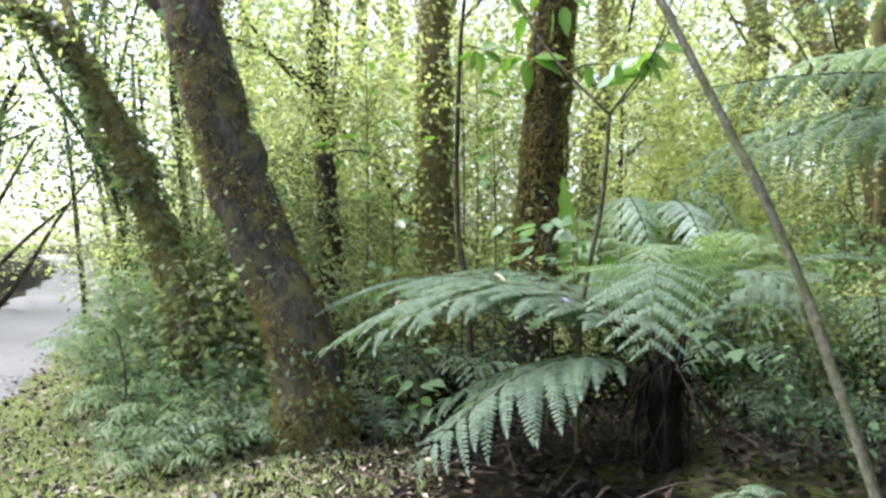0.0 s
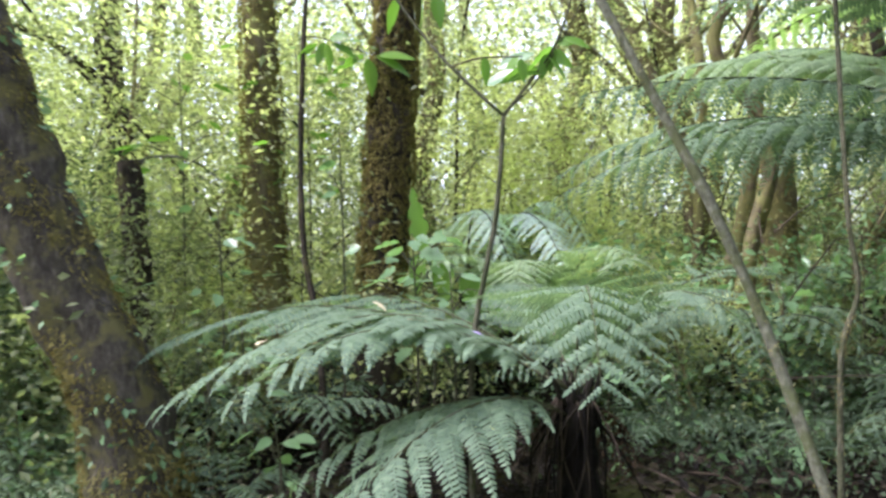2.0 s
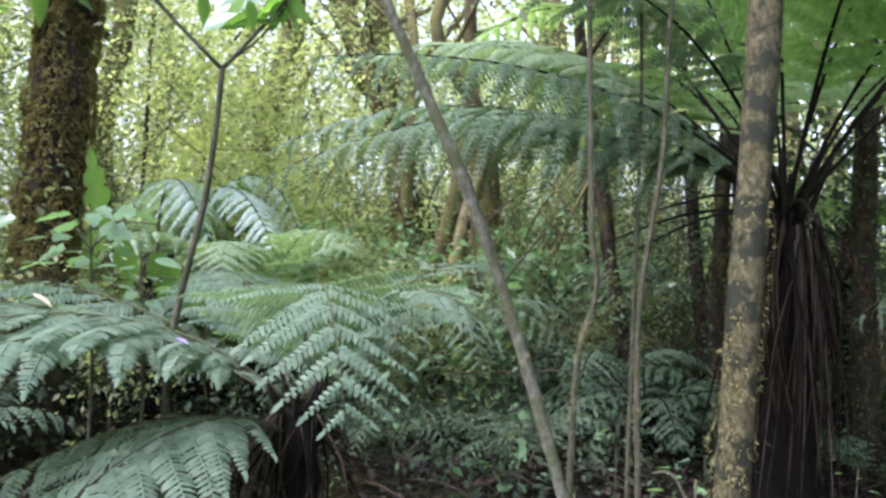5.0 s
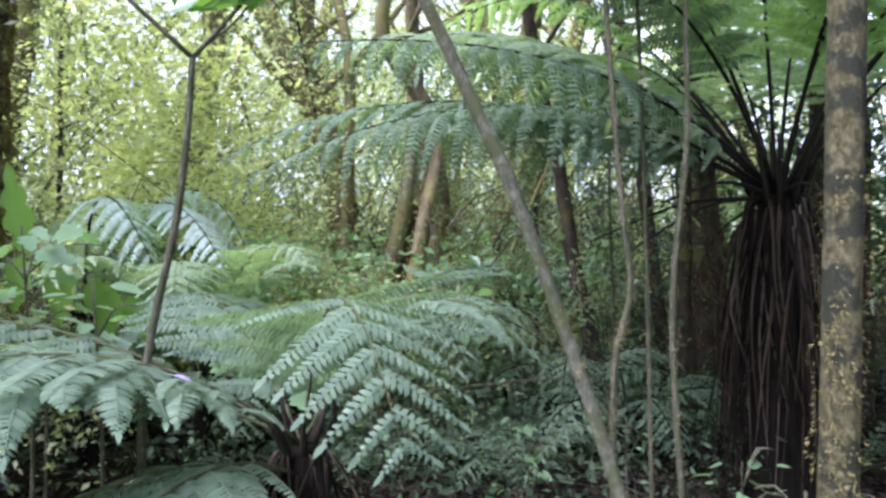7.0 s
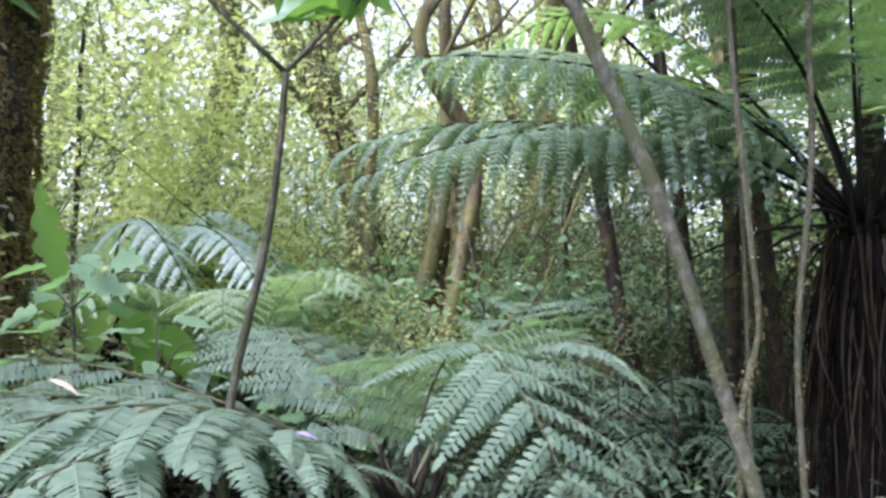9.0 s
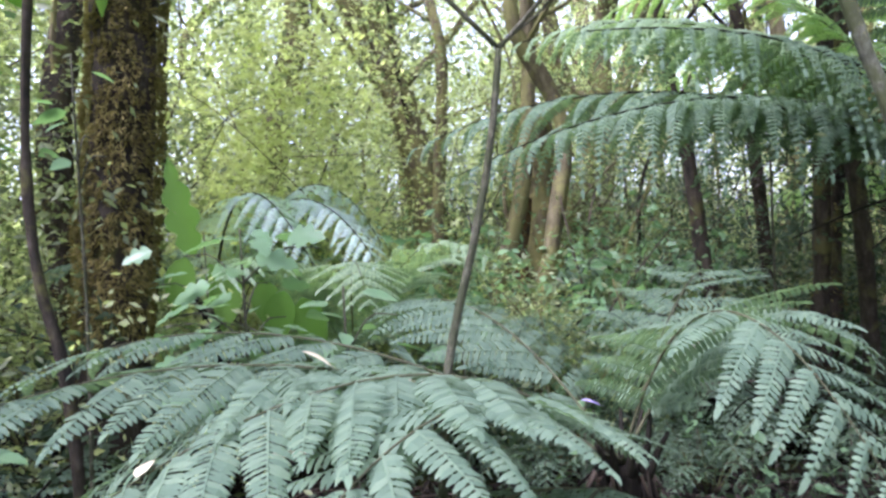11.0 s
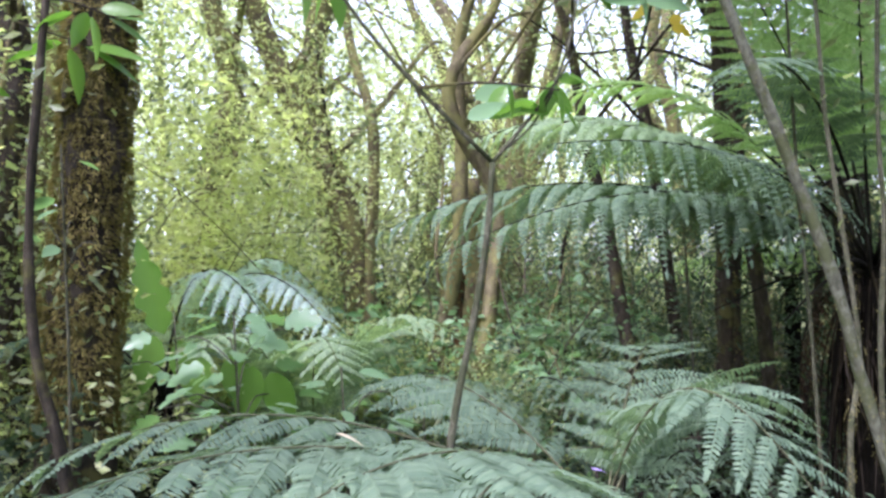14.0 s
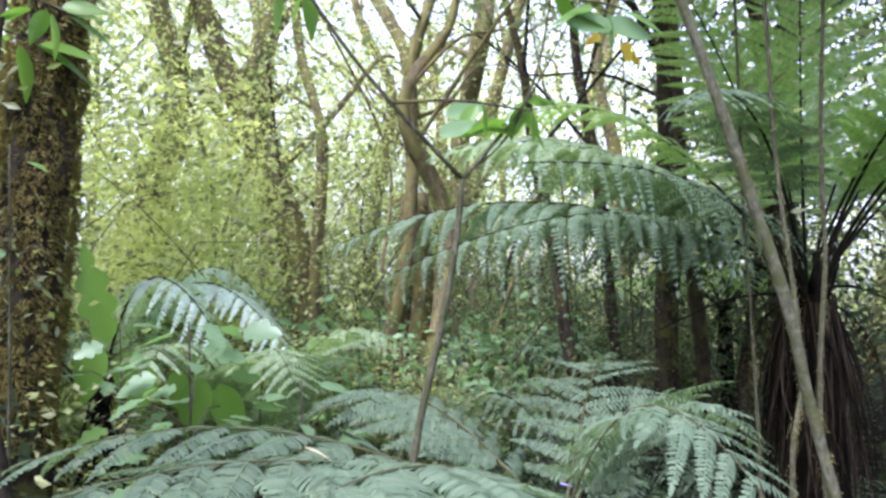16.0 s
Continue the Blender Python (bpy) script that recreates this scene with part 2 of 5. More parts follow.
def tube(points, radii, sides=10, rough=0.0, seed=0, ring_n=None):
    """A closed tapered tube along the points; rough: how uneven its skin is, as a share of the radius."""
    p = np.asarray(points, float)
    r = np.interp(np.linspace(0, 1, len(p)), np.linspace(0, 1, len(radii)), radii)
    tang = unit(np.gradient(p, axis=0))
    ref = np.array([1.0, 0.13, 0.07]) if abs(tang[0][2]) > 0.6 else np.array([0.05, 0.1, 1.0])
    verts = []
    for i in range(len(p)):
        s = unit(np.cross(tang[i], ref))
        u = np.cross(s, tang[i])
        for k in range(sides):
            a = 2 * math.pi * k / sides
            w = r[i]
            if rough:
                w *= 1 + rough * noise.noise(Vector((math.cos(a) * 1.3 + seed * 7.1, math.sin(a) * 1.3, i * 0.55))) + 0.5 * rough * noise.noise(Vector((math.cos(a) * 3.3, math.sin(a) * 3.3 + seed, i * 1.4)))
            verts.append(p[i] + w * (math.cos(a) * s + math.sin(a) * u))
    faces = [(i * sides + k, i * sides + (k + 1) % sides, (i + 1) * sides + (k + 1) % sides, (i + 1) * sides + k) for i in range(len(p) - 1) for k in range(sides)]
    n = len(verts)
    verts += [p[0], p[-1]]
    faces += [(n, (k + 1) % sides, k) for k in range(sides)]
    faces += [(n + 1, n - sides + k, n - sides + (k + 1) % sides) for k in range(sides)]
    return np.array(verts), faces


def joined(pieces):
    verts, faces, base = [], [], 0
    for v, f in pieces:
        verts.append(np.asarray(v))
        faces += [tuple(i + base for i in q) for q in f]
        base += len(v)
    return np.vstack(verts), faces


def leaf_quads(centre, along, normal, length, width, fold=0.12):
    """Many small leaves: each is a pointed blade of two faces folded along its middle."""
    c, a = np.asarray(centre, float), unit(along)
    s = unit(np.cross(a, normal))
    nrm = np.cross(s, a)
    L, W = np.reshape(length, (-1, 1)), np.reshape(width, (-1, 1))
    tip, l, r = c + a * L, c + a * L * 0.45 + s * W / 2 + nrm * W * fold, c + a * L * 0.45 - s * W / 2 + nrm * W * fold
    v = np.stack([c, l, tip, r], 1).reshape(-1, 3)
    k = np.arange(len(c))[:, None] * 4
    f = np.vstack([k + [0, 2, 1], k + [0, 3, 2]])
    return v, f


def random_dirs(n, up=0.0):
    d = rng.normal(size=(n, 3))
    d[:, 2] += up
    return unit(d)


def leaf_mass(name, centres, size, mat, droop=0.3, aspect=0.45):
    """One mesh of leaves, a leaf at each centre."""
    n = len(centres)
    a = random_dirs(n)
    a[:, 2] = a[:, 2] * 0.6 - droop
    nr = random_dirs(n, 1.0)
    L = size * rng.uniform(0.6, 1.3, n)
    v, f = leaf_quads(centres, a, nr, L, L * aspect * rng.uniform(0.8, 1.2, n))
    return mesh_of(name, v, f, mat)


def clumps(centres, spread, per):
    c = np.repeat(np.asarray(centres, float), per, axis=0)
    return c + rng.normal(size=c.shape) * np.reshape(spread, (-1, 3) if np.ndim(spread) else (1, 1))


def ground_z(x, y):
    x, y = np.asarray(x, float), np.asarray(y, float)
    bank = 0.38 * np.exp(-(((x - 1.8) / 2.6) ** 2) - ((y - 3.8) / 2.4) ** 2)
    bank = bank + 1.3 * np.exp(-(((x + 2.25) / 1.0) ** 2) - ((y - 7.35) / 1.3) ** 2)
    rise = 0.045 * np.clip(y - 6, 0, 40) + 0.03 * np.clip(x - 4, 0, 40)
    small = 0.04 * np.sin(1.7 * x + 0.6 * y) * np.cos(1.3 * y - 0.8 * x) + 0.02 * np.sin(4.1 * x + 1.3) * np.sin(3.7 * y)
    return bank + rise + small

# ---------------------------------------------------------------- ground and path
xs = np.concatenate([np.linspace(-300, -12, 14)[:-1], np.linspace(-12, 16, 141), np.linspace(16, 300, 14)[1:]])
ys = np.concatenate([np.linspace(-300, -6, 14)[:-1], np.linspace(-6, 24, 151), np.linspace(24, 300, 14)[1:]])
gx, gy = np.meshgrid(xs, ys)
gv = np.stack([gx, gy, ground_z(gx, gy)], -1).reshape(-1, 3)
gv[:, 2] += 0.025 * np.sin(9.1 * gv[:, 0]) * np.sin(8.3 * gv[:, 1] + 1.0)
w = len(xs)
gf = [(j * w + i, j * w + i + 1, (j + 1) * w + i + 1, (j + 1) * w + i) for j in range(len(ys) - 1) for i in range(w - 1)]
tagged(new("ground", mesh_of("ground", gv, gf, ground_material(), True)), "forest floor of soil, moss and leaf litter, shade put into its dark colour", "ground", kind="structure")

path_mid = smooth_line([(-2.9, -4.0, 0), (-3.5, 1.0, 0), (-4.5, 5.5, 0), (-6.2, 10.5, 0), (-8.2, 16.0, 0), (-11.6, 24.0, 0), (-17.0, 33.0, 0)], 70)
pt = unit(np.gradient(path_mid, axis=0))
ps = np.stack([pt[:, 1], -pt[:, 0], 0 * pt[:, 0]], 1)
pv, pf = [], []
for i in range(len(path_mid)):
    for k, o in enumerate(np.linspace(-0.95, 0.95, 9)):
        q = path_mid[i] + ps[i] * (o + 0.12 * math.sin(i * 1.9 + (k > 4) * 2) * (abs(o) > 0.9))
        pv.append((q[0], q[1], float(ground_z(q[0], q[1])) + 0.055 - 0.05 * (abs(o) > 0.9)))
        if i and k:
            pf.append((i * 9 + k - 10, i * 9 + k - 9, i * 9 + k, i * 9 + k - 1))
tagged(new("path", mesh_of("path", pv, pf, gravel_material(), True)), "pale grey gravel footpath through the forest", "path", kind="structure")


# ---------------------------------------------------------------- trees
def surface_tufts(line, radii, n, length, mat_seed=0, lo=0.0, hi=1.0, hang=0.7, width=0.32, bare=-0.3):
    """Moss or leaf tufts sticking out of a trunk's skin."""
    t = rng.uniform(lo, hi, n)
    idx = t * (len(line) - 1)
    i = np.clip(idx.astype(int), 0, len(line) - 2)
    p = line[i] + (line[i + 1] - line[i]) * (idx - i)[:, None]
    r = np.interp(t, np.linspace(0, 1, len(radii)), radii)
    ang = rng.uniform(0, 2 * math.pi, n)
    out = np.stack([np.cos(ang), np.sin(ang), 0 * ang], 1)
    keep = np.array([noise.noise(Vector((c * 1.1, s * 1.1, z * 1.6 + mat_seed))) > bare for c, s, z in zip(out[:, 0], out[:, 1], p[:, 2])])
    fine = np.array([noise.noise(Vector((c * r0 * 26, s * r0 * 26, z * 17 + mat_seed))) for c, s, z, r0 in zip(out[:, 0], out[:, 1], p[:, 2], r)])
    keep &= fine > -0.22
    p, r, out, fine = p[keep], r[keep], out[keep], fine[keep]
    m = len(p)
    a = out + rng.normal(size=(m, 3)) * 0.35
    a[:, 2] -= hang
    lump = np.array([noise.noise(Vector((o[0] * 1.6, o[1] * 1.6, z * 3.5 + mat_seed))) for o, z in zip(out, p[:, 2])])
    r = r * (1.09 + 0.24 * np.clip(lump, -0.2, 1)) + 0.035 * np.clip(fine, 0, 0.6)
    L = length * rng.uniform(0.5, 1.4, m)
    return leaf_quads(p + out * (r * 0.97)[:, None], a, out + rng.normal(size=(m, 3)) * 0.3, L, L * width)


def crown_points(tips, n, spread, flat=0.6):
    c = np.repeat(np.asarray(tips, float), max(1, n // len(tips)), axis=0)
    d = rng.normal(size=c.shape) * spread
    d[:, 2] *= flat
    return c + d


TREES = 0


def forest_tree(x, y, radius, slope=(0, 0), height=7.0, bark=BARK_BROWN, limbs=4, limb_from=0.45, leaves=900, leaf=LEAF_FOREST, leaf_size=0.08,
                label="brown mossy forest tree trunk with a leafy crown", moss=0, moss_mat=MOSS_BROWN, bend=0.3, moss_len=0.032, spread=0.55, limb_len=2.0, bare=-0.25, moss_lo=0.0):
    """A tapered, slightly crooked trunk with limbs, a loose crown of small leaves and, where mossy, tufts on its bark."""
    global TREES
    TREES += 1
    z0 = float(ground_z(x, y)) - 0.08
    tree = root("tree", (x, y, z0), label, "tree", "forest trees")
    n = 7
    pts = [(0, 0, 0)]
    for i in range(1, n):
        h = height * i / (n - 1)
        pts.append((slope[0] * h + bend * rng.normal() * (i / n), slope[1] * h + bend * rng.normal() * (i / n), h))
    line = smooth_line(pts, 34)
    radii = [radius * 1.35, radius * 1.05, radius, radius * 0.93, radius * 0.82, radius * 0.65, radius * 0.4]
    put_part("trunk", mesh_of("trunk", *tube(line, radii, 14, 0.28, TREES), bark, True), tree)
    tips = [line[-1]]
    for k in range(limbs):
        u = limb_from + (0.95 - limb_from) * (k + rng.uniform(0, 0.8)) / limbs
        st = line[int(u * 33)]
        az = rng.uniform(0, 2 * math.pi)
        ln = limb_len * rng.uniform(0.6, 1.2)
        d = np.array([math.cos(az), math.sin(az), rng.uniform(0.5, 1.3)])
        lp = smooth_line([st, st + d * ln * 0.35, st + d * ln * 0.65 + rng.normal(size=3) * 0.15, st + d * ln * 0.95 + rng.normal(size=3) * 0.2], 12)
        lr = radius * (0.45 - 0.2 * u)
        put_part("limb", mesh_of("limb", *tube(lp, [lr, lr * 0.7, lr * 0.3], 8, 0.15, k), bark, True), tree)
        tips += [lp[-1], lp[8], lp[6]]
    if leaves:
        heads = crown_points(tips, len(tips) * 9, spread)
        put_part("crown", leaf_mass("crown", clumps(heads, 0.13, max(1, int(1.6 * leaves) // len(heads))), leaf_size * 0.72, leaf), tree)
    if moss:
        put_part("moss", mesh_of("moss", *surface_tufts(line, radii, moss, moss_len, TREES, moss_lo, min(1.0, 4.6 / height), bare=bare), moss_mat), tree, "tufts of hanging moss")
    return tree


# the dark leaning tree beside the path
lean = root("tree", (-0.82, 4.86, -0.1), "dark leaning tree trunk with moss and small leafy climbers", "tree", "forest trees")
lean_line = smooth_line([(0.02, 0.02, 0), (-0.02, 0, 0.35), (-0.10, 0, 0.96), (-0.43, -0.01, 1.74), (-0.68, -0.03, 2.53), (-0.88, -0.04, 3.32), (-1.0, -0.02, 4.2), (-1.3, 0.1, 5.4), (-1.5, 0.3, 6.8)], 60)
lean_r = [0.33, 0.25, 0.215, 0.205, 0.20, 0.18, 0.17, 0.15, 0.11]
put_part("trunk", mesh_of("trunk", *tube(lean_line, lean_r, 18, 0.24, 3), BARK_LEAN, True), lean)
put_part("moss", mesh_of("moss", *surface_tufts(lean_line, lean_r, 30000, 0.026, 2.0, 0.0, 0.62, bare=-0.05), MOSS_BROWN), lean, "brown and olive moss on the bark")
put_part("moss", mesh_of("moss", *surface_tufts(lean_line, lean_r, 16000, 0.024, 8.0, 0.0, 0.2, bare=-0.1), MOSS_GREEN), lean, "yellow-green moss at the foot")
put_part("climber", mesh_of("climber", *surface_tufts(lean_line, lean_r, 750, 0.055, 5.0, 0.08, 0.6, 0.5, 0.5, 0.0), LEAF_COOL), lean, "small dark green climbing leaves")
for st, d, ln in ((34, (-0.9, 0.3, 0.8), 2.2), (40, (0.8, 0.5, 0.9), 2.0), (46, (-0.3, 0.9, 0.8), 2.0), (52, (0.7, -0.5, 0.8), 1.8)):
    s0, d = lean_line[st], np.array(d)
    lp = smooth_line([s0, s0 + d * ln * 0.4, s0 + d * ln * 0.75 + (0, 0, 0.15), s0 + d * ln], 12)
    put_part("limb", mesh_of("limb", *tube(lp, [0.09, 0.06, 0.025], 8, 0.15, st), BARK_DARK, True), lean)
put_part("crown", leaf_mass("crown", crown_points([lean_line[-1], lean_line[-6]], 420, 0.7), 0.1, LEAF_FOREST), lean)

# the thick trunk hung with brown moss; bare dark bark stands for its hollow's shade
forest_tree(0.72, 6.72, 0.175, (0.075, -0.02), 7.5, BARK_DARK, 4, 0.6, 1500, moss=62000, moss_len=0.029, bare=-0.8, moss_lo=0.14, bend=0.02,
            label="thick tree trunk shaggy with brown and olive moss")
MT = "mossy brown forest tree trunk with a thin leafy crown"
GT = "slender crooked forest tree with pale mossy bark"
forest_tree(3.35, 9.0, 0.136, (0.02, -0.03), 8, BARK_BROWN, 5, 0.35, 2200, LEAF_SUN, moss=5950, moss_mat=MOSS_GREEN, label=MT, spread=0.7)
forest_tree(5.0, 7.9, 0.136, (-0.165, 0.14), 8, BARK_BROWN, 5, 0.35, 1200, LEAF_SUN, moss=3740, moss_mat=MOSS_GREEN, label=GT)
forest_tree(5.25, 8.4, 0.152, (-0.105, 0.05), 8, BARK_BROWN, 5, 0.35, 1200, LEAF_SUN, moss=3740, moss_mat=MOSS_GREEN, label=GT)
forest_tree(8.4, 7.9, 0.112, (-0.159, 0.137), 8, BARK_BROWN, 4, 0.4, 1200, LEAF_SUN, label=GT)
forest_tree(6.9, 8.5, 0.144, (0.08, -0.27), 8, BARK_BROWN, 4, 0.4, 1200, LEAF_SUN, label=GT)
forest_tree(8.7, 9.3, 0.12, (0.105, -0.3), 8, BARK_BROWN, 4, 0.4, 1200, LEAF_SUN, label=GT)
forest_tree(5.66, 4.57, 0.096, (-0.047, -0.057), 8, BARK_DARK, 4, 0.4, 900, moss=1530, label=MT, bend=0.05)
forest_tree(9.4, 6.1, 0.1, (-0.056, -0.04), 8, BARK_BROWN, 4, 0.4, 1200, LEAF_SUN, label=GT)
forest_tree(4.88, 4.95, 0.058, (-0.141, 0.109), 4.5, BARK_DARK, 2, 0.6, 500, label=MT, bend=0.05)
forest_tree(6.0, 5.0, 0.058, (-0.11, 0.055), 6, BARK_DARK, 3, 0.5, 600, label=MT, bend=0.05)
forest_tree(5.18, 4.43, 0.058, (-0.065, -0.043), 6, BARK_DARK, 3, 0.6, 600, label=MT, bend=0.05)
forest_tree(5.05, 4.02, 0.055, (-0.096, 0.032), 5, BARK_DARK, 3, 0.6, 600, label=MT, bend=0.05)
forest_tree(5.94, 4.11, 0.039, (0.019, -0.18), 5, BARK_DARK, 2, 0.6, 400, label=MT, bend=0.05)
forest_tree(-0.04, 7.15, 0.144, (-0.025, -0.008), 7.5, BARK_BROWN, 4, 0.5, 1500, moss=24000, label=MT, bend=0.05)
forest_tree(1.83, 9.23, 0.12, (0.063, -0.029), 7.5, BARK_BROWN, 4, 0.4, 1500, LEAF_SUN, moss=2550, label=MT)
forest_tree(1.1, 8.2, 0.11, (0.01, -0.01), 7.5, BARK_DARK, 4, 0.4, 1300, moss=2550, label=MT)
forest_tree(-1.25, 8.82, 0.12, (-0.055, 0.0), 7.5, BARK_DARK, 4, 0.4, 1300, moss=2040, label=MT)
forest_tree(3.49, 5.95, 0.064, (0.12, -0.044), 5, BARK_BROWN, 3, 0.5, 500, moss=850, label=GT)
forest_tree(-6.0, 14.5, 0.104, (-0.22, -0.012), 7.5, BARK_DARK, 5, 0.35, 1500, LEAF_SUN, label=GT)
forest_tree(-9.4, 12.4, 0.08, (0.3, 0.0), 6, BARK_DARK, 4, 0.35, 1200, LEAF_SUN, label=GT)
forest_tree(-9.9, 13.3, 0.088, (0.55, 0.0), 4.5, BARK_DARK, 4, 0.35, 1000, LEAF_SUN, label=GT)
forest_tree(-3.05, 8.9, 0.045, (-0.033, -0.007), 7, BARK_DARK, 4, 0.35, 1200, label=MT)
forest_tree(-4.74, 10.8, 0.056, (-0.042, -0.007), 6.5, BARK_DARK, 4, 0.3, 1000, label=GT)
forest_tree(-1.14, 9.9, 0.088, (0.3, 0.003), 8, BARK_BROWN, 4, 0.35, 1300, LEAF_SUN, moss=1190, label=GT)
forest_tree(-2.12, 9.88, 0.08, (0.186, -0.003), 8, BARK_BROWN, 4, 0.35, 1300, LEAF_SUN, moss=1190, label=GT)
forest_tree(3.71, 6.7, 0.068, (0.155, -0.12), 6, BARK_BROWN, 3, 0.45, 600, moss=1020, label=GT)
forest_tree(4.5, 7.81, 0.061, (0.012, -0.012), 7, BARK_BROWN, 4, 0.4, 900, LEAF_SUN, label=GT)
forest_tree(5.58, 3.45, 0.075, (-0.029, 0.029), 7, BARK_DARK, 3, 0.5, 800, moss=1360, label=MT, bend=0.05)
forest_tree(6.3, 3.5, 0.054, (0.017, -0.017), 7, BARK_DARK, 3, 0.5, 700, label=MT, bend=0.05)
for k in range(26):
    a = radians(-32 + 122 * (k + rng.uniform(0, 1)) / 26)
    d = rng.uniform(11.5, 22)
    tx, ty = d * math.sin(a), d * math.cos(a) + 1
    if abs(tx + 8.6) < 2.4 and ty > 8:
        continue
    forest_tree(tx, ty, rng.uniform(0.07, 0.17), (rng.normal() * 0.1, rng.normal() * 0.1), rng.uniform(6, 9), BARK_BROWN, 5, 0.3, 1500, LEAF_SUN, 0.13, label=GT, spread=0.9)
# trees at the walker's back and sides
for tx, ty in ((-2.2, -3.5), (2.6, -3.0), (5.4, -0.6), (-5.8, 1.8), (7.4, 0.8), (0.4, -6.0), (-6.5, -4.0), (5.6, -5.0)):
    forest_tree(tx, ty, rng.uniform(0.12, 0.2), (rng.normal() * 0.05, rng.normal() * 0.05), 8.5, BARK_BROWN, 5, 0.6, 900, LEAF_FOREST, 0.11, label=MT, spread=0.9, limb_len=2.0)

# trees on the far side of the path, added to shade it and close that side
for tx, ty in ((-7.2, 1.5), (-7.8, 5.0), (-9.2, 7.6), (-10.6, 10.4), (-11.5, 14.5), (-13.5, 18.0), (-12.5, 6.0), (-10.5, 2.5), (-14.5, 11.5)):
    forest_tree(tx, ty, rng.uniform(0.1, 0.17), (rng.normal() * 0.12, rng.normal() * 0.08), rng.uniform(6.5, 8.5), BARK_DARK, 7, 0.25, 4200, LEAF_SUN, 0.11, label=GT, spread=0.95, limb_len=2.6)

# the broken mossy stump among the trees
stump = root("tree_stump", (4.71, 6.65, float(ground_z(4.71, 6.65)) - 0.08), "broken stump covered with green and brown moss", "stump")
st_line = smooth_line([(0, 0, 0), (-0.05, -0.02, 0.9), (-0.12, -0.08, 1.8), (-0.19, -0.11, 2.85)], 24)
put_part("trunk", mesh_of("trunk", *tube(st_line, [0.2, 0.16, 0.15, 0.145], 14, 0.2, 9), BARK_BROWN, True), stump)
put_part("moss", mesh_of("moss", *surface_tufts(st_line, [0.2, 0.16, 0.15, 0.145], 2600, 0.06, 4.0), MOSS_GREEN), stump, "green moss")

# a short brown dead trunk in the undergrowth
snag = root("tree_stump", (4.12, 6.45, float(ground_z(4.12, 6.45)) - 0.08), "short dead trunk with orange-brown rotten wood", "stump")
sl = smooth_line([(-0.04, 0.02, 0), (-0.03, 0, 0.8), (0.0, 0, 1.5), (0.06, -0.03, 2.0)], 20)
put_part("trunk", mesh_of("trunk", *tube(sl, [0.10, 0.08, 0.07, 0.05], 12, 0.3, 41), BARK_RUST, True), snag)
# a rotten dark stub on the bank behind the leaning tree
stub = root("tree_stump", (-1.08, 6.75, float(ground_z(-1.08, 6.75)) - 0.08), "rotten dark brown tree stub among leaves", "stump")
sb = smooth_line([(0.05, 0, 0), (0.04, 0, 0.9), (0.02, 0.0, 1.6), (-0.03, -0.02, 2.15)], 22)
put_part("trunk", mesh_of("trunk", *tube(sb, [0.14, 0.11, 0.1, 0.085], 12, 0.3, 31), BARK_DARK, True), stub)
put_part("branch", mesh_of("branch", *tube(smooth_line([sb[-2], sb[-2] + (0.15, -0.05, 0.1), sb[-2] + (0.45, -0.1, 0.08), sb[-2] + (0.7, -0.1, -0.1)], 10), [0.016, 0.012, 0.005], 7, 0.1, 2), BARK_GREY, True), stub, "pale bare branch")

# ---------------------------------------------------------------- slim stems
def slim_stem(points, radii, bark, label, name="sapling_stem", sides=10, rough=0.3, crown=90):
    p = np.asarray(points, float)
    p[0][2] = float(ground_z(p[0][0], p[0][1])) - 0.05
    ob = root(name, tuple(p[0]), label, "sapling", "slim stems")
    line = smooth_line(p - p[0], 30)
    put_part("stem", mesh_of("stem", *tube(line, radii, sides, rough, len(label)), bark, True), ob)
    if max(radii) < 0.026:
        put_part("moss", mesh_of("moss", *surface_tufts(line, radii, 1500, 0.009, radii[0] * 90, 0.0, 0.75, 0.4, 0.5, 0.0), MOSS_GREEN), ob, "specks of pale moss")
    if crown:
        put_part("crown", leaf_mass("crown", crown_points(line[20::3], crown, 0.28), 0.075, LEAF_FOREST), ob)
    return ob


slim_stem([(1.80, 2.78, 0.2), (1.62, 2.88, 0.93), (1.49, 2.95, 1.38), (1.33, 3.0, 1.78), (1.22, 3.05, 2.03), (1.06, 3.13, 2.4), (0.80, 3.27, 3.0), (0.4, 3.5, 4.0), (0.0, 3.7, 5.2)], [0.023, 0.0215, 0.020, 0.0185, 0.017, 0.015, 0.013], BARK_GREY, "thin pale grey leaning sapling stem", rough=0.3, crown=0)
slim_stem([(1.98, 3.1, 0.2), (1.98, 3.09, 0.84), (1.98, 3.07, 1.17), (2.03, 3.03, 1.42), (1.99, 3.03, 1.7), (2.01, 3.08, 2.4), (2.0, 3.1, 3.4), (2.05, 3.2, 5.0)], [0.013, 0.0115, 0.0105, 0.010, 0.009, 0.008], BARK_STEM, "thin kinked grey sapling stem")
slim_stem([(2.25, 2.97, 0.2), (2.24, 2.97, 0.6), (2.23, 2.98, 1.32), (2.29, 2.93, 1.97), (2.3, 2.92, 2.51), (2.36, 2.85, 3.6), (2.5, 2.8, 5.0)], [0.014, 0.0125, 0.011, 0.010, 0.009, 0.008], BARK_STEM, "thin grey upright sapling stem beside a tree fern")
slim_stem([(2.6, 3.3, 0.2), (2.62, 3.3, 1.4), (2.66, 3.32, 2.2), (2.6, 3.3, 3.2), (2.6, 3.3, 4.6)], [0.010, 0.009, 0.008, 0.006], BARK_STEM, "very thin brown upright sapling stem")
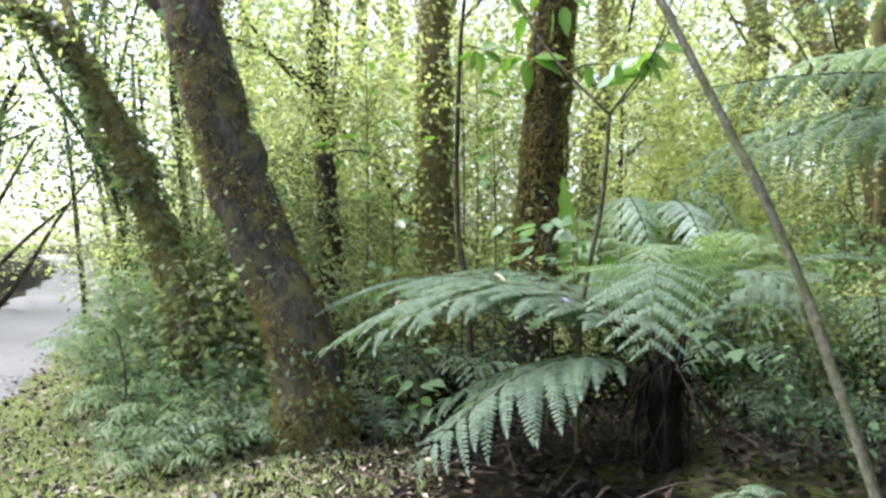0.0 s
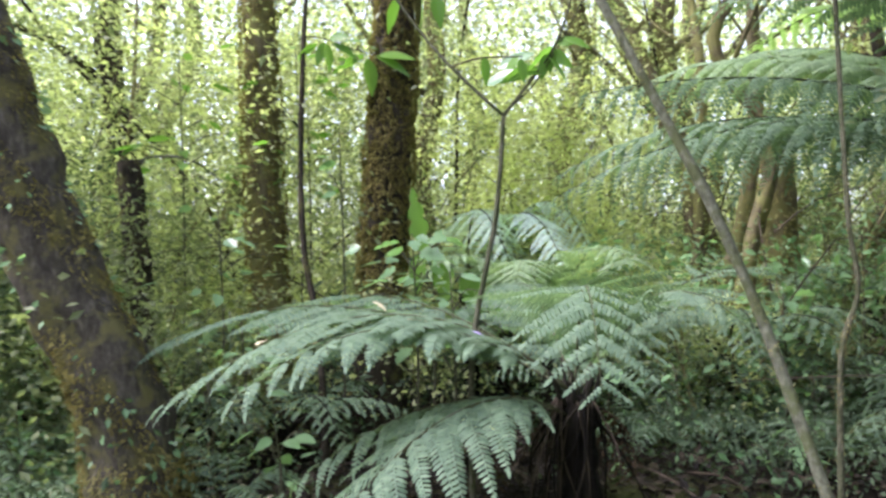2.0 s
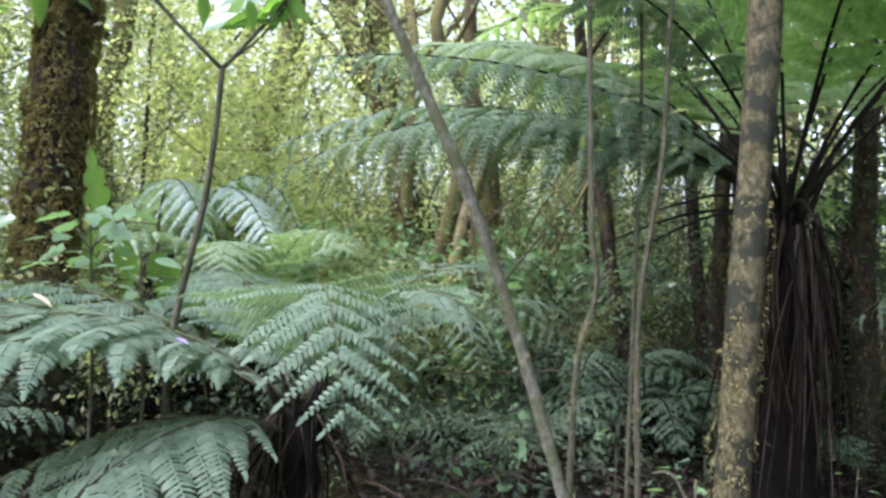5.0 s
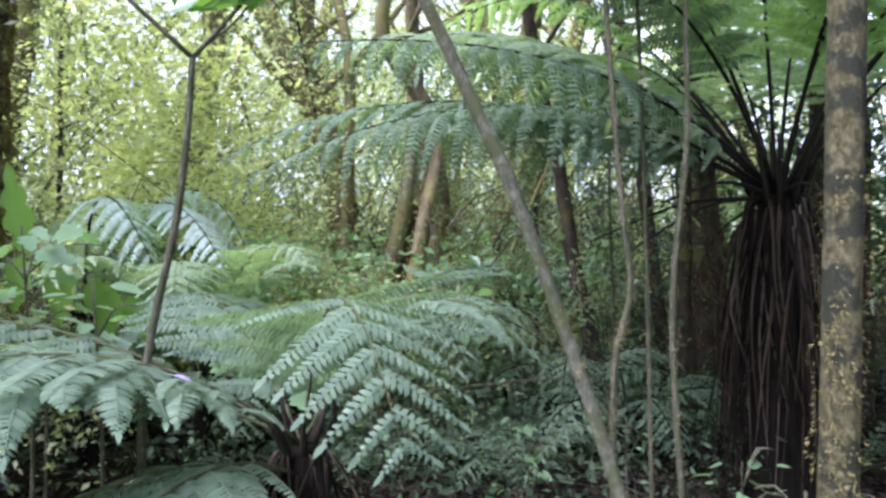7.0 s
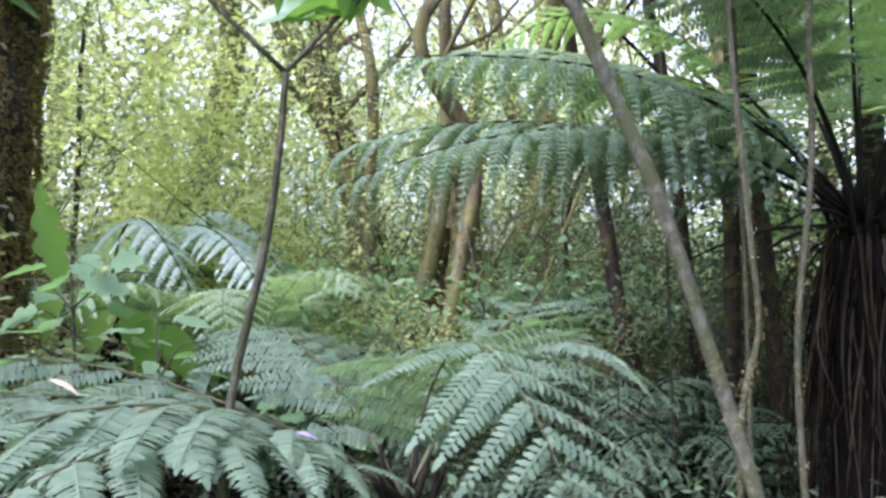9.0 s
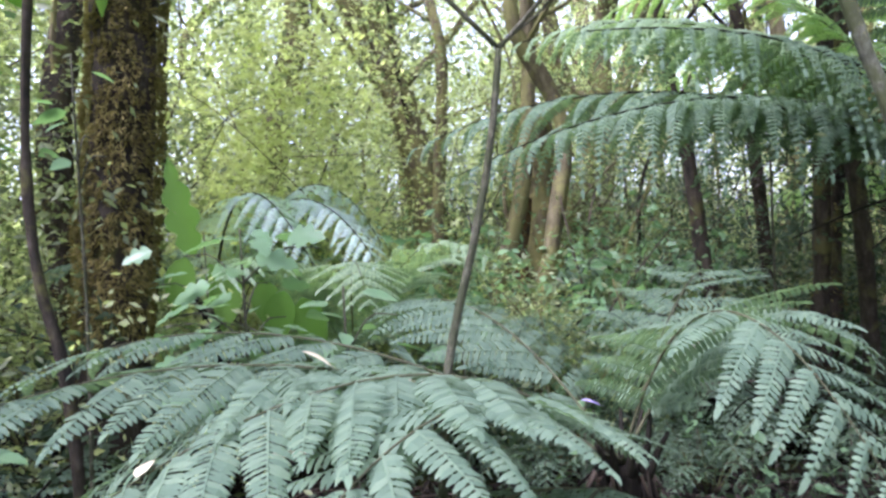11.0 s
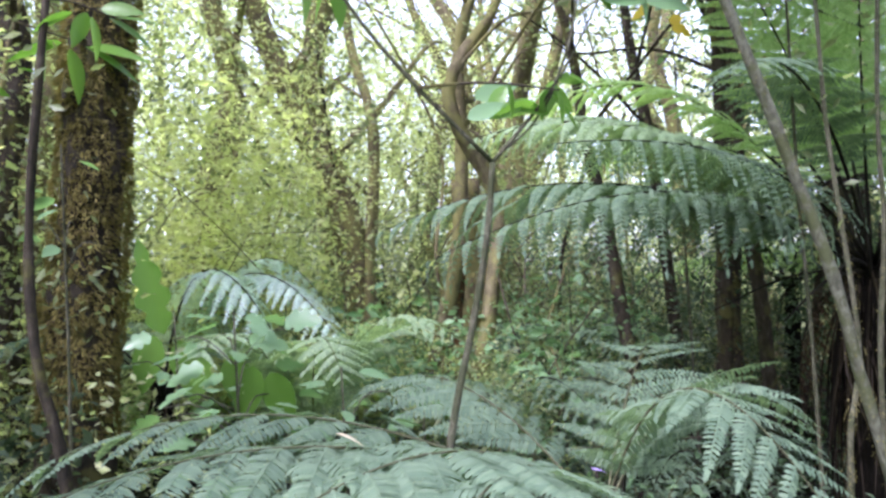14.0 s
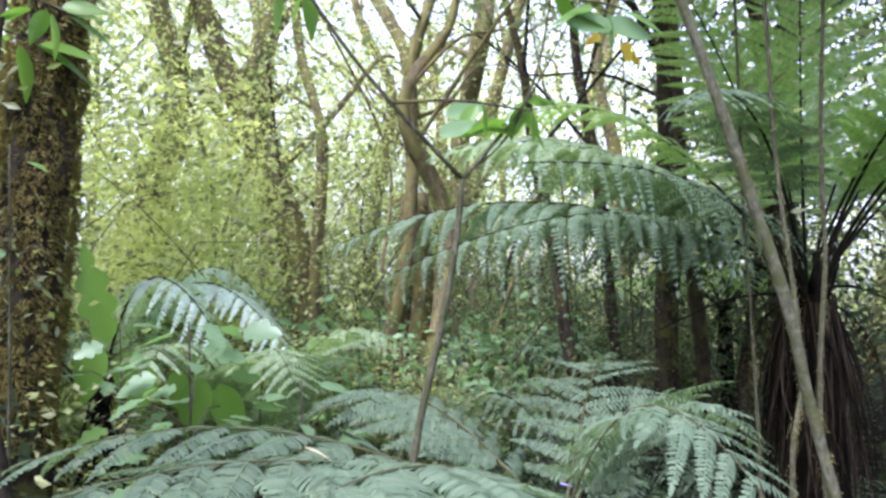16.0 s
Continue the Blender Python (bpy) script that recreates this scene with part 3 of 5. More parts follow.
near = slim_stem([(1.75, 2.33, 0.2), (1.75, 2.3, 0.7), (1.74, 2.25, 1.6), (1.74, 2.22, 2.3), (1.76, 2.2, 3.2), (1.9, 2.2, 4.6), (2.0, 2.1, 6.2)], [0.06, 0.05, 0.046, 0.044, 0.043, 0.04, 0.03], BARK_SPOT, "young tree trunk with spotted grey and mossy bark", "tree", 16, 0.12, 0)
near["category"], near["group"] = "tree", "forest trees"
nl = smooth_line([(0, 0, 0.0), (0, -0.03, 0.6), (-0.01, -0.08, 1.5)], 20)
put_part("moss", mesh_of("moss", *surface_tufts(nl, [0.057, 0.05, 0.046], 5200, 0.012, 1.0, bare=-0.05), MOSS_GREEN), near, "thin green moss")
put_part("crown", leaf_mass("crown", crown_points([(0.2, -0.1, 5.6), (0.3, -0.3, 6.2), (-0.2, 0.1, 5.9)], 500, 0.8), 0.1, LEAF_FOREST), near)
for x, y, lx, h in ((-5.6, 11.6, -0.5, 4.2), (-5.2, 12.0, -0.9, 4.6), (-4.5, 11.0, -0.2, 4.4), (-4.1, 10.6, -0.35, 4.2), (-8.6, 12.6, 1.6, 3.4), (-8.2, 13.4, 1.9, 3.0), (-8.9, 13.0, 2.4, 2.4)):
    slim_stem([(x, y, 0.2), (x + lx * 0.3, y, h * 0.35), (x + lx * 0.62, y, h * 0.68), (x + lx, y, h)], [0.05, 0.042, 0.032, 0.02], BARK_DARK, "thin dark leaning stem beside the footpath", sides=8)
slim_stem([(0.24, 5.66, 0.2), (0.2, 5.68, 1.07), (0.12, 5.74, 1.6), (0.1, 5.74, 2.15), (0.12, 5.61, 3.05), (0.2, 5.5, 4.0)], [0.028, 0.024, 0.02, 0.017, 0.012], BARK_DARK, "thin dark curving sapling stem")


# ---------------------------------------------------------------- ferns
def pinnules(centre, along, normal, length, width):
    """Many small fern leaflets: blunt-based, parallel-sided blades that narrow to a bent tip."""
    c, a = np.asarray(centre, float), unit(along)
    sd = unit(np.cross(a, normal))
    nrm = np.cross(sd, a)
    L, W = np.reshape(length, (-1, 1)), np.reshape(width, (-1, 1))
    low = nrm * L
    v = np.stack([c + sd * W * 0.34, c + a * L * 0.5 + sd * W * 0.5 - low * 0.03, c + a * L * 0.84 + sd * W * 0.27 - low * 0.12, c + a * L - low * 0.22,
                  c + a * L * 0.84 - sd * W * 0.27 - low * 0.12, c + a * L * 0.5 - sd * W * 0.5 - low * 0.03, c - sd * W * 0.34], 1).reshape(-1, 3)
    k = np.arange(len(c))[:, None] * 7
    f = [tuple(q) for q in np.vstack([k + [0, 1, 5, 6], k + [1, 2, 4, 5]]).tolist()] + [tuple(q) for q in (k + [2, 3, 4]).tolist()]
    return v, f


def frond_plumes(base, ctrl, tip, width, stalk=0.14, pairs=15, cup=0.3, fine=0.019, sweep=0.45, lobe=0.15, full=0.86):
    """The stalk's line of a feathered frond, and for each side plume along it the vertices and faces of its leaflets."""
    base, ctrl, tip = (np.asarray(v, float) for v in (base, ctrl, tip))
    t = np.linspace(0, 1, 40)[:, None]
    line = (1 - t) ** 2 * base + 2 * t * (1 - t) * ctrl + t * t * tip
    seg = np.r_[0, np.cumsum(np.linalg.norm(np.diff(line, axis=0), axis=1))]
    plumes = []
    for k in range(pairs):
        for sg in (-1, 1):
            u = stalk + (1 - stalk) * (k + 0.4 + 0.12 * sg + rng.normal() * 0.06) / pairs
            v = min(max((u - stalk) / (1 - stalk), 0.0), 0.995)
            p = np.array([np.interp(u * seg[-1], seg, line[:, c]) for c in range(3)])
            i = min(max(int(np.searchsorted(seg, u * seg[-1])), 1), 38)
            tan = unit(line[i + 1] - line[i - 1])
            side = np.cross(tan, (0, 0, 1))
            side = unit(side) if np.linalg.norm(side) > 0.15 else np.array([1.0, 0, 0])
            up = np.cross(side, tan)
            pl = width * (0.55 + 0.45 * min(1, v / 0.25)) * (1 - v) ** 0.62 * rng.uniform(0.88, 1.06)
            if pl < 0.025:
                continue
            d = unit(side * sg + tan * (sweep + 0.3 * v) + rng.normal(size=3) * 0.07)
            m = max(5, int(pl / fine))
            q = (np.arange(m) + 0.6) / m
            droop = cup * pl * q**2 * rng.uniform(0.6, 1.5)
            pts = p + d * (q * pl)[:, None] - up * droop[:, None] * 0.6 - np.array([0, 0, 1]) * droop[:, None] * 0.5
            pd = unit(np.gradient(pts, axis=0))
            ps_ = unit(tan - pd * (pd @ tan)[:, None])
            face = np.cross(ps_, pd)
            face = face * np.sign(face @ up + 1e-6)[:, None]
            lp = pl * lobe * (1 - q) ** 0.55 * np.minimum(1, 0.75 + q * 1.5) + 0.006
            cs, al, nr, ln, wd = [], [], [], [], []
            roll = rng.normal() * 0.18
            for s2 in (-1, 1):
                cs.append(pts + pd * (0.25 * pl / m * s2))
                al.append(ps_ * s2 + pd * 0.42 - face * (0.12 + roll * s2) + rng.normal(size=(m, 3)) * 0.05)
                nr.append(face + rng.normal(size=(m, 3)) * 0.12)
                ln.append(lp * rng.uniform(0.9, 1.06, m))
                wd.append(np.full(m, pl / m * full) * np.clip(1.05 - q * 0.25, 0.5, 1.2))
            # the leading leaflet and the fine rib that carries them all
            cs.append(pts[-1:]), al.append(pd[-1:]), nr.append(up[None]), ln.append([pl / m * 2.2]), wd.append([pl / m * 0.8])
            lv, lf = pinnules(np.vstack(cs), np.vstack(al), np.vstack(nr), np.concatenate(ln), np.concatenate(wd))
            rib = np.vstack([p[None], pts])
            rw = np.linspace(0.0035, 0.001, len(rib))[:, None] * side_of(rib, up)
            rv = np.stack([rib - rw, rib + rw], 1).reshape(-1, 3) + up * 0.0015
            n0 = len(lv)
            rf = [(n0 + 2 * j, n0 + 2 * j + 1, n0 + 2 * j + 3, n0 + 2 * j + 2) for j in range(len(rib) - 1)]
            plumes.append((np.vstack([lv, rv]), lf + rf))
    return line, plumes


def side_of(rib, up):
    return unit(np.cross(unit(np.gradient(rib, axis=0)), up))


def add_frond(parent, base, ctrl, tip, width, mat, label="", stalk_mat=RACHIS, thick=0.011, split=True, **kw):
    """A frond on a fern: its stalk, with every side plume a leaf of its own when split, or one joined blade."""
    o = np.array(parent.location)
    line, plumes = frond_plumes(np.asarray(base) - o, np.asarray(ctrl) - o, np.asarray(tip) - o, width, **kw)
    stalk_me = mesh_of("frond", *tube(line[::2], [thick, thick * 0.75, thick * 0.45, thick * 0.2], 6), stalk_mat, True)
    fr = put_part("frond", stalk_me, parent, label)
    if split:
        for v, f in plumes:
            put_part("leaflet_spray", mesh_of("leaflet_spray", v, f, mat), fr)
    else:
        put_part("blade", mesh_of("blade", *joined(plumes), mat), fr)["kind"] = "stuff"
    return fr


def round_fronds(parent, crown, azimuths, length, rise, fall, width, mat, jitter=0.12, **kw):
    """Fronds spreading from a crown: rise and fall are heights, as shares of the length, of the middle and of the tip."""
    for az in azimuths:
        a = radians(az) + rng.normal() * 0.06
        L = length * rng.uniform(1 - jitter, 1 + jitter)
        d = np.array([math.sin(a), math.cos(a), 0])
        c = np.asarray(crown, float)
        add_frond(parent, c + d * 0.05, c + d * L * 0.5 + (0, 0, L * rise * rng.uniform(0.8, 1.2)), c + d * L + (0, 0, L * fall + rng.normal() * 0.05), width * rng.uniform(0.9, 1.1), mat, **kw)


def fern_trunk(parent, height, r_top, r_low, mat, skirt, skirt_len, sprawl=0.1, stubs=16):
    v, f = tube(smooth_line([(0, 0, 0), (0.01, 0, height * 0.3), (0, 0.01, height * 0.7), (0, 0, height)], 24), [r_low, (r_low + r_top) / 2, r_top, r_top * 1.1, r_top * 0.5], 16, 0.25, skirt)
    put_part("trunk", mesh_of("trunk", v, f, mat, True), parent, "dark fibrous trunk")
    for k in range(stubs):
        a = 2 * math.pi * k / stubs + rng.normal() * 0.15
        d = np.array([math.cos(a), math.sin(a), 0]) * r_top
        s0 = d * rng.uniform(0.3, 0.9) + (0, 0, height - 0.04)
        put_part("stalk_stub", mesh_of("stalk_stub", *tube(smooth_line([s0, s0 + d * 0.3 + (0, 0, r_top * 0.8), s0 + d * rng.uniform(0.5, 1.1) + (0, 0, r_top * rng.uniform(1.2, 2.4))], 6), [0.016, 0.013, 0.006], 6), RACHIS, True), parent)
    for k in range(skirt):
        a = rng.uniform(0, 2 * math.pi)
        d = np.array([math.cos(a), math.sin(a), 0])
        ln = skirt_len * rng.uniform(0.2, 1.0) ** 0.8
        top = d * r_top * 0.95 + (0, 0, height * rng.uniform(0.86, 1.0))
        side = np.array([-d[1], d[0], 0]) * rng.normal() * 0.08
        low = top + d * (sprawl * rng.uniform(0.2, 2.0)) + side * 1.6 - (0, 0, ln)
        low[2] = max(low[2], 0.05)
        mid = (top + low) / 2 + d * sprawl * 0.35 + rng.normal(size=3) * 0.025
        put_part("dead_stalk", mesh_of("dead_stalk", *tube(smooth_line([top, mid, low], 8), [0.004 + 0.004 * rng.uniform(), 0.005, 0.002], 5), TWIG if rng.uniform() < 0.16 else DEAD_FROND_SHADED, True), parent)


# tree fern in front, low dark trunk, wide green fronds
ca = (1.16, 3.78, 0.93)
ga = float(ground_z(ca[0], ca[1])) - 0.06
fern_a = root("tree_fern", (ca[0], ca[1], ga), "low tree fern with wide grey-green fronds and a black fibrous trunk", "tree fern", "tree ferns")
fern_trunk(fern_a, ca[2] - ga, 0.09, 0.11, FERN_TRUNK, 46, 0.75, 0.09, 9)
add_frond(fern_a, ca, (0.38, 3.98, 1.72), (-0.72, 4.2, 0.88), 0.70, FERN, pairs=16, cup=0.14, thick=0.006, stalk_mat=RACHIS_BROWN, lobe=0.185, full=0.95)
add_frond(fern_a, ca, (0.32, 3.72, 1.6), (-0.42, 3.55, 0.98), 0.55, FERN, pairs=13, cup=0.16, thick=0.006, stalk_mat=RACHIS_BROWN, lobe=0.185, full=0.95)
add_frond(fern_a, ca, (0.1, 4.5, 1.72), (-0.95, 4.95, 0.98), 0.64, FERN, pairs=16, cup=0.14, thick=0.006, stalk_mat=RACHIS_BROWN, lobe=0.185, full=0.95)
add_frond(fern_a, ca, (0.45, 4.9, 1.75), (-0.3, 5.6, 1.05), 0.6, FERN, pairs=14, cup=0.18, thick=0.006, stalk_mat=RACHIS_BROWN, lobe=0.185, full=0.95)
add_frond(fern_a, ca, (1.06, 3.45, 1.88), (0.87, 2.94, 1.06), 0.56, FERN, pairs=12, cup=0.12, thick=0.006, stalk_mat=RACHIS_BROWN, lobe=0.15, full=0.82)
add_frond(fern_a, ca, (1.42, 3.5, 1.72), (1.68, 3.16, 1.2), 0.5, FERN, pairs=11, cup=0.12, thick=0.006, stalk_mat=RACHIS_BROWN, lobe=0.15, full=0.82)
add_frond(fern_a, ca, (1.8, 3.86, 1.66), (2.45, 4.0, 1.44), 0.5, FERN, pairs=11, cup=0.12, thick=0.006, stalk_mat=RACHIS_BROWN, lobe=0.15, full=0.82)
add_frond(fern_a, ca, (1.2, 4.5, 1.75), (1.35, 5.2, 1.2), 0.5, FERN, pairs=13, cup=0.2, thick=0.006, stalk_mat=RACHIS_BROWN, lobe=0.185, full=0.95)
add_frond(fern_a, (1.1, 3.75, 0.85), (0.55, 3.58, 1.2), (-0.12, 3.3, 0.48), 0.54, FERN, pairs=14, thick=0.006, stalk_mat=RACHIS_BROWN, lobe=0.185, full=0.95)
add_frond(fern_a, (1.1, 3.75, 0.85), (0.55, 4.0, 1.1), (-0.2, 4.0, 0.5), 0.4, FERN, pairs=11, thick=0.006, stalk_mat=RACHIS_BROWN, lobe=0.185, full=0.95)

# fern with silvery fronds behind it
cb = (1.75, 7.3, 1.2)
gb = float(ground_z(cb[0], cb[1])) - 0.06
fern_b = root("tree_fern", (cb[0], cb[1], gb), "tree fern with pale silvery-green drooping fronds", "tree fern", "tree ferns")
fern_trunk(fern_b, cb[2] - gb, 0.08, 0.11, FERN_TRUNK, 16, 0.7, 0.08)
add_frond(fern_b, cb, (1.5, 6.6, 2.68), (1.74, 6.02, 1.40), 0.52, FERN_PALE_GLINT, "pale silvery frond", pairs=19, cup=0.55, lobe=0.15, full=0.85)
add_frond(fern_b, cb, (2.48, 7.1, 2.75), (2.55, 6.4, 1.6), 0.52, FERN_PALE_GLINT, "pale silvery frond", pairs=19, cup=0.55, lobe=0.15, full=0.85)
round_fronds(fern_b, cb, (20, 80, 290, 340), 1.25, 0.6, 0.15, 0.4, FERN, pairs=18)
add_frond(fern_b, cb, (2.15, 6.9, 2.6), (2.1, 5.9, 1.45), 0.52, FERN_PALE_GLINT, "pale silvery frond", pairs=22, cup=0.3, lobe=0.16, full=1.0)

# light green fern growing beside it
cl = (2.05, 6.15, 0.85)
gl = float(ground_z(cl[0], cl[1])) - 0.06
fern_l = root("tree_fern", (cl[0], cl[1], gl), "young tree fern with light green upright fronds", "tree fern", "tree ferns")
fern_trunk(fern_l, cl[2] - gl, 0.06, 0.09, FERN_TRUNK, 8, 0.4, 0.05, 8)
add_frond(fern_l, cl, (1.75, 5.85, 1.95), (1.45, 5.3, 1.35), 0.54, FERN_MID, pairs=17, cup=0.2, thick=0.006, stalk_mat=RACHIS_GREEN)
add_frond(fern_l, cl, (2.2, 5.8, 2.0), (2.25, 5.15, 1.5), 0.54, FERN_MID, pairs=17, cup=0.2, thick=0.006, stalk_mat=RACHIS_GREEN)
add_frond(fern_l, cl, (1.55, 6.2, 1.95), (1.0, 5.95, 1.45), 0.54, FERN_MID, pairs=15, cup=0.2, thick=0.006, stalk_mat=RACHIS_GREEN)
add_frond(fern_l, cl, (2.5, 6.0, 1.9), (2.85, 5.75, 1.4), 0.54, FERN_MID, pairs=15, cup=0.2, thick=0.006, stalk_mat=RACHIS_GREEN)
add_frond(fern_l, cl, (2.1, 6.6, 1.9), (2.2, 7.0, 1.4), 0.54, FERN_MID, pairs=13, cup=0.2, thick=0.006, stalk_mat=RACHIS_GREEN)

# big tree fern with a brown skirt of dead stalks
cc = (3.66, 3.13, 1.8)
gc = float(ground_z(cc[0], cc[1])) - 0.06
fern_c = root("tree_fern", (cc[0], cc[1], gc), "large tree fern with a thick skirt of brown dead stalks", "tree fern", "tree ferns")
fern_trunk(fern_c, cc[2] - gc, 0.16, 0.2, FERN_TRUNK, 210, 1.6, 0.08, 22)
# paler greens on upper and upright fronds hold light shining on and through them
add_frond(fern_c, cc, (2.85, 3.95, 3.0), (2.1, 4.9, 2.62), 0.7, FERN_MID, pairs=24, thick=0.013, cup=0.42, lobe=0.14, full=1.0)
add_frond(fern_c, cc, (3.1, 4.2, 3.2), (2.75, 5.3, 2.75), 0.75, FERN_MID, pairs=24, thick=0.013, cup=0.42, lobe=0.14, full=1.0)
add_frond(fern_c, cc, (2.6, 4.3, 2.75), (1.75, 5.35, 2.1), 0.7, FERN, pairs=22, thick=0.012, cup=0.4, lobe=0.14, full=1.0, split=False)
add_frond(fern_c, cc, (3.1, 4.6, 2.9), (3.0, 5.7, 2.1), 0.7, FERN, pairs=20, thick=0.012, cup=0.4, lobe=0.14, full=1.0, split=False)
add_frond(fern_c, cc, (2.54, 3.3, 2.56), (1.3, 4.02, 2.36), 0.54, FERN, pairs=19, thick=0.013, cup=0.8, lobe=0.14, full=0.78, stalk=0.26)
add_frond(fern_c, cc, (2.55, 3.75, 2.66), (1.5, 4.85, 1.9), 0.56, FERN, pairs=19, thick=0.012, cup=0.7, lobe=0.14, full=0.78, stalk=0.3)
add_frond(fern_c, cc, (2.75, 3.2, 3.15), (1.5, 3.35, 2.55), 0.5, FERN, pairs=22, thick=0.013, cup=0.3, lobe=0.16, full=1.0, stalk=0.3)
ERECT = dict(thick=0.012, split=False, stalk=0.3, lobe=0.098, full=1.05, fine=0.016, cup=0.2)
add_frond(fern_c, cc, (3.45, 3.1, 3.1), (3.2, 3.0, 4.0), 0.7, FERN_LIGHT, pairs=22, **ERECT)
add_frond(fern_c, cc, (3.3, 3.4, 3.2), (2.6, 3.7, 3.75), 0.65, FERN_LIGHT, pairs=22, **ERECT)
add_frond(fern_c, cc, (3.3, 2.7, 3.0), (2.75, 1.9, 3.3), 0.65, FERN_LIGHT, pairs=22, **ERECT)
round_fronds(fern_c, cc, (5, 30, 55, 80, 105, 130, 155, 180, 205, 230, 340), 2.0, 0.75, 0.45, 0.62, FERN_LIGHT, pairs=22, **ERECT)
for tipp in ((2.75, 3.45, 1.55), (2.6, 3.2, 1.75), (2.9, 2.6, 1.7), (3.1, 3.9, 1.6)):
    o = np.array(fern_c.location)
    put_part("dead_stalk", mesh_of("dead_stalk", *tube(smooth_line([np.array(cc) - o, (np.array(cc) + tipp) / 2 - o + (0, 0, 0.08), np.array(tipp) - o], 10), [0.012, 0.009, 0.004], 6), RACHIS, True), fern_c)

for az, r0, ln in ((340, 0.13, 0.9), (20, 0.14, 1.0), (150, 0.12, 0.8)):
    d = np.array([math.sin(radians(az)), math.cos(radians(az)), 0])
    c0 = np.array(cc) - (0, 0, 0.06)
    add_frond(fern_c, c0 + d * r0, c0 + d * 0.5 - (0, 0, 0.15), c0 + d * 0.42 - (0, 0, ln), 0.16, DEAD_BROWN, "withered brown frond", pairs=14, thick=0.007, cup=0.8, lobe=0.12, split=False)
for az in (60, 320):
    d = np.array([math.sin(radians(az)), math.cos(radians(az)), 0])
    c0 = np.array(ca) - (0, 0, 0.08)
    add_frond(fern_a, c0 + d * 0.08, c0 + d * 0.45 + (0, 0, 0.02), c0 + d * 0.5 - (0, 0, 0.55), 0.15, DEAD_BROWN, "withered brown frond", pairs=12, thick=0.006, cup=0.8, lobe=0.12, split=False)

# further tree ferns in the undergrowth
def far_fern(x, y, h, length, mat, n=9):
    g = float(ground_z(x, y)) - 0.05
    ob = root("tree_fern", (x, y, g), "green tree fern among the forest undergrowth", "tree fern", "tree ferns")
    fern_trunk(ob, h, 0.07, 0.1, FERN_TRUNK, 10, h * 0.6, 0.06)
    round_fronds(ob, (x, y, g + h), [360 * k / n + 20 * rng.uniform() for k in range(n)], length, 0.5, 0.05, length * 0.3, mat, pairs=13, fine=0.03, split=False)


far_fern(3.2, 5.5, 0.7, 1.2, FERN)
far_fern(2.45, 5.75, 0.45, 1.0, FERN, 8)
far_fern(3.9, 6.2, 0.5, 1.1, FERN, 8)
far_fern(4.5, 5.0, 0.4, 1.0, FERN, 8)
far_fern(3.0, 6.9, 0.6, 1.1, FERN, 8)
far_fern(4.1, 4.3, 0.3, 0.9, FERN, 7)
far_fern(0.0, 6.1, 0.35, 0.9, FERN, 7)
far_fern(5.2, 6.1, 1.0, 1.3, FERN)
far_fern(6.9, 4.2, 1.6, 1.5, FERN_LIGHT)
far_fern(4.4, 1.6, 1.2, 1.5, FERN)
far_fern(-0.9, 7.4, 0.5, 1.0, FERN)
far_fern(2.3, 7.9, 0.7, 1.2, FERN_LIGHT)

# thin stems of young trees all through the background
for k in range(76):
    a = radians(-25 + 118 * (k + rng.uniform(0, 1)) / 76)
    d = rng.uniform(6.8, 13)
    x, y = d * math.sin(a), d * math.cos(a) + 0.8
    if x < np.interp(y, path_mid[:, 1], path_mid[:, 0]) + 1.6:
        continue
    h = rng.uniform(3.0, 6.0)
    lx, ly = rng.normal(size=2) * 1.3
    r = rng.uniform(0.012, 0.03)
    slim_stem([(x, y, 0.2), (x + lx * 0.15 + rng.normal() * 0.3, y + ly * 0.3, h * 0.35), (x + lx * 0.5 + rng.normal() * 0.4, y + ly * 0.6, h * 0.65), (x + lx, y + ly, h)], [r, r * 0.8, r * 0.5], BARK_BROWN if k % 3 else BARK_DARK, "thin brown stem of a young forest tree", sides=7)


# ---------------------------------------------------------------- shrubs
def shrub(x, y, h, n, mat, size, wide=0.5, label="leafy green forest shrub", hollow=0.12):
    """A few crooked stems, each ending in a loose head of small leaves."""
    g = float(ground_z(x, y)) - 0.05
    ob = root("shrub", (x, y, g), label, "shrub", "forest shrubs")
    tips = []
    for k in range(4):
        a = rng.uniform(0, 6.3)
        e = np.array([wide * math.cos(a) * rng.uniform(0.3, 1.0), wide * math.sin(a) * rng.uniform(0.3, 1.0), h * rng.uniform(0.6, 1.0)])
        line = smooth_line([(0, 0, 0), e * (0.35, 0.35, 0.4) + rng.normal(size=3) * 0.05, e * (0.75, 0.75, 0.75) + rng.normal(size=3) * 0.06, e], 9)
        put_part("stem", mesh_of("stem", *tube(line, [0.016, 0.011, 0.004], 6), BARK_BROWN, True), ob)
        tips += [line[-1], line[6], line[5], line[4]]
    c = np.repeat(np.array(tips), 3, axis=0) + rng.normal(size=(48, 3)) * (wide * 0.42, wide * 0.42, h * 0.12)
    p = clumps(c, hollow * 0.85, max(1, n // 48))
    p[:, 2] = np.maximum(p[:, 2], 0.05)
    put_part("crown", leaf_mass("crown", p, size, mat), ob)


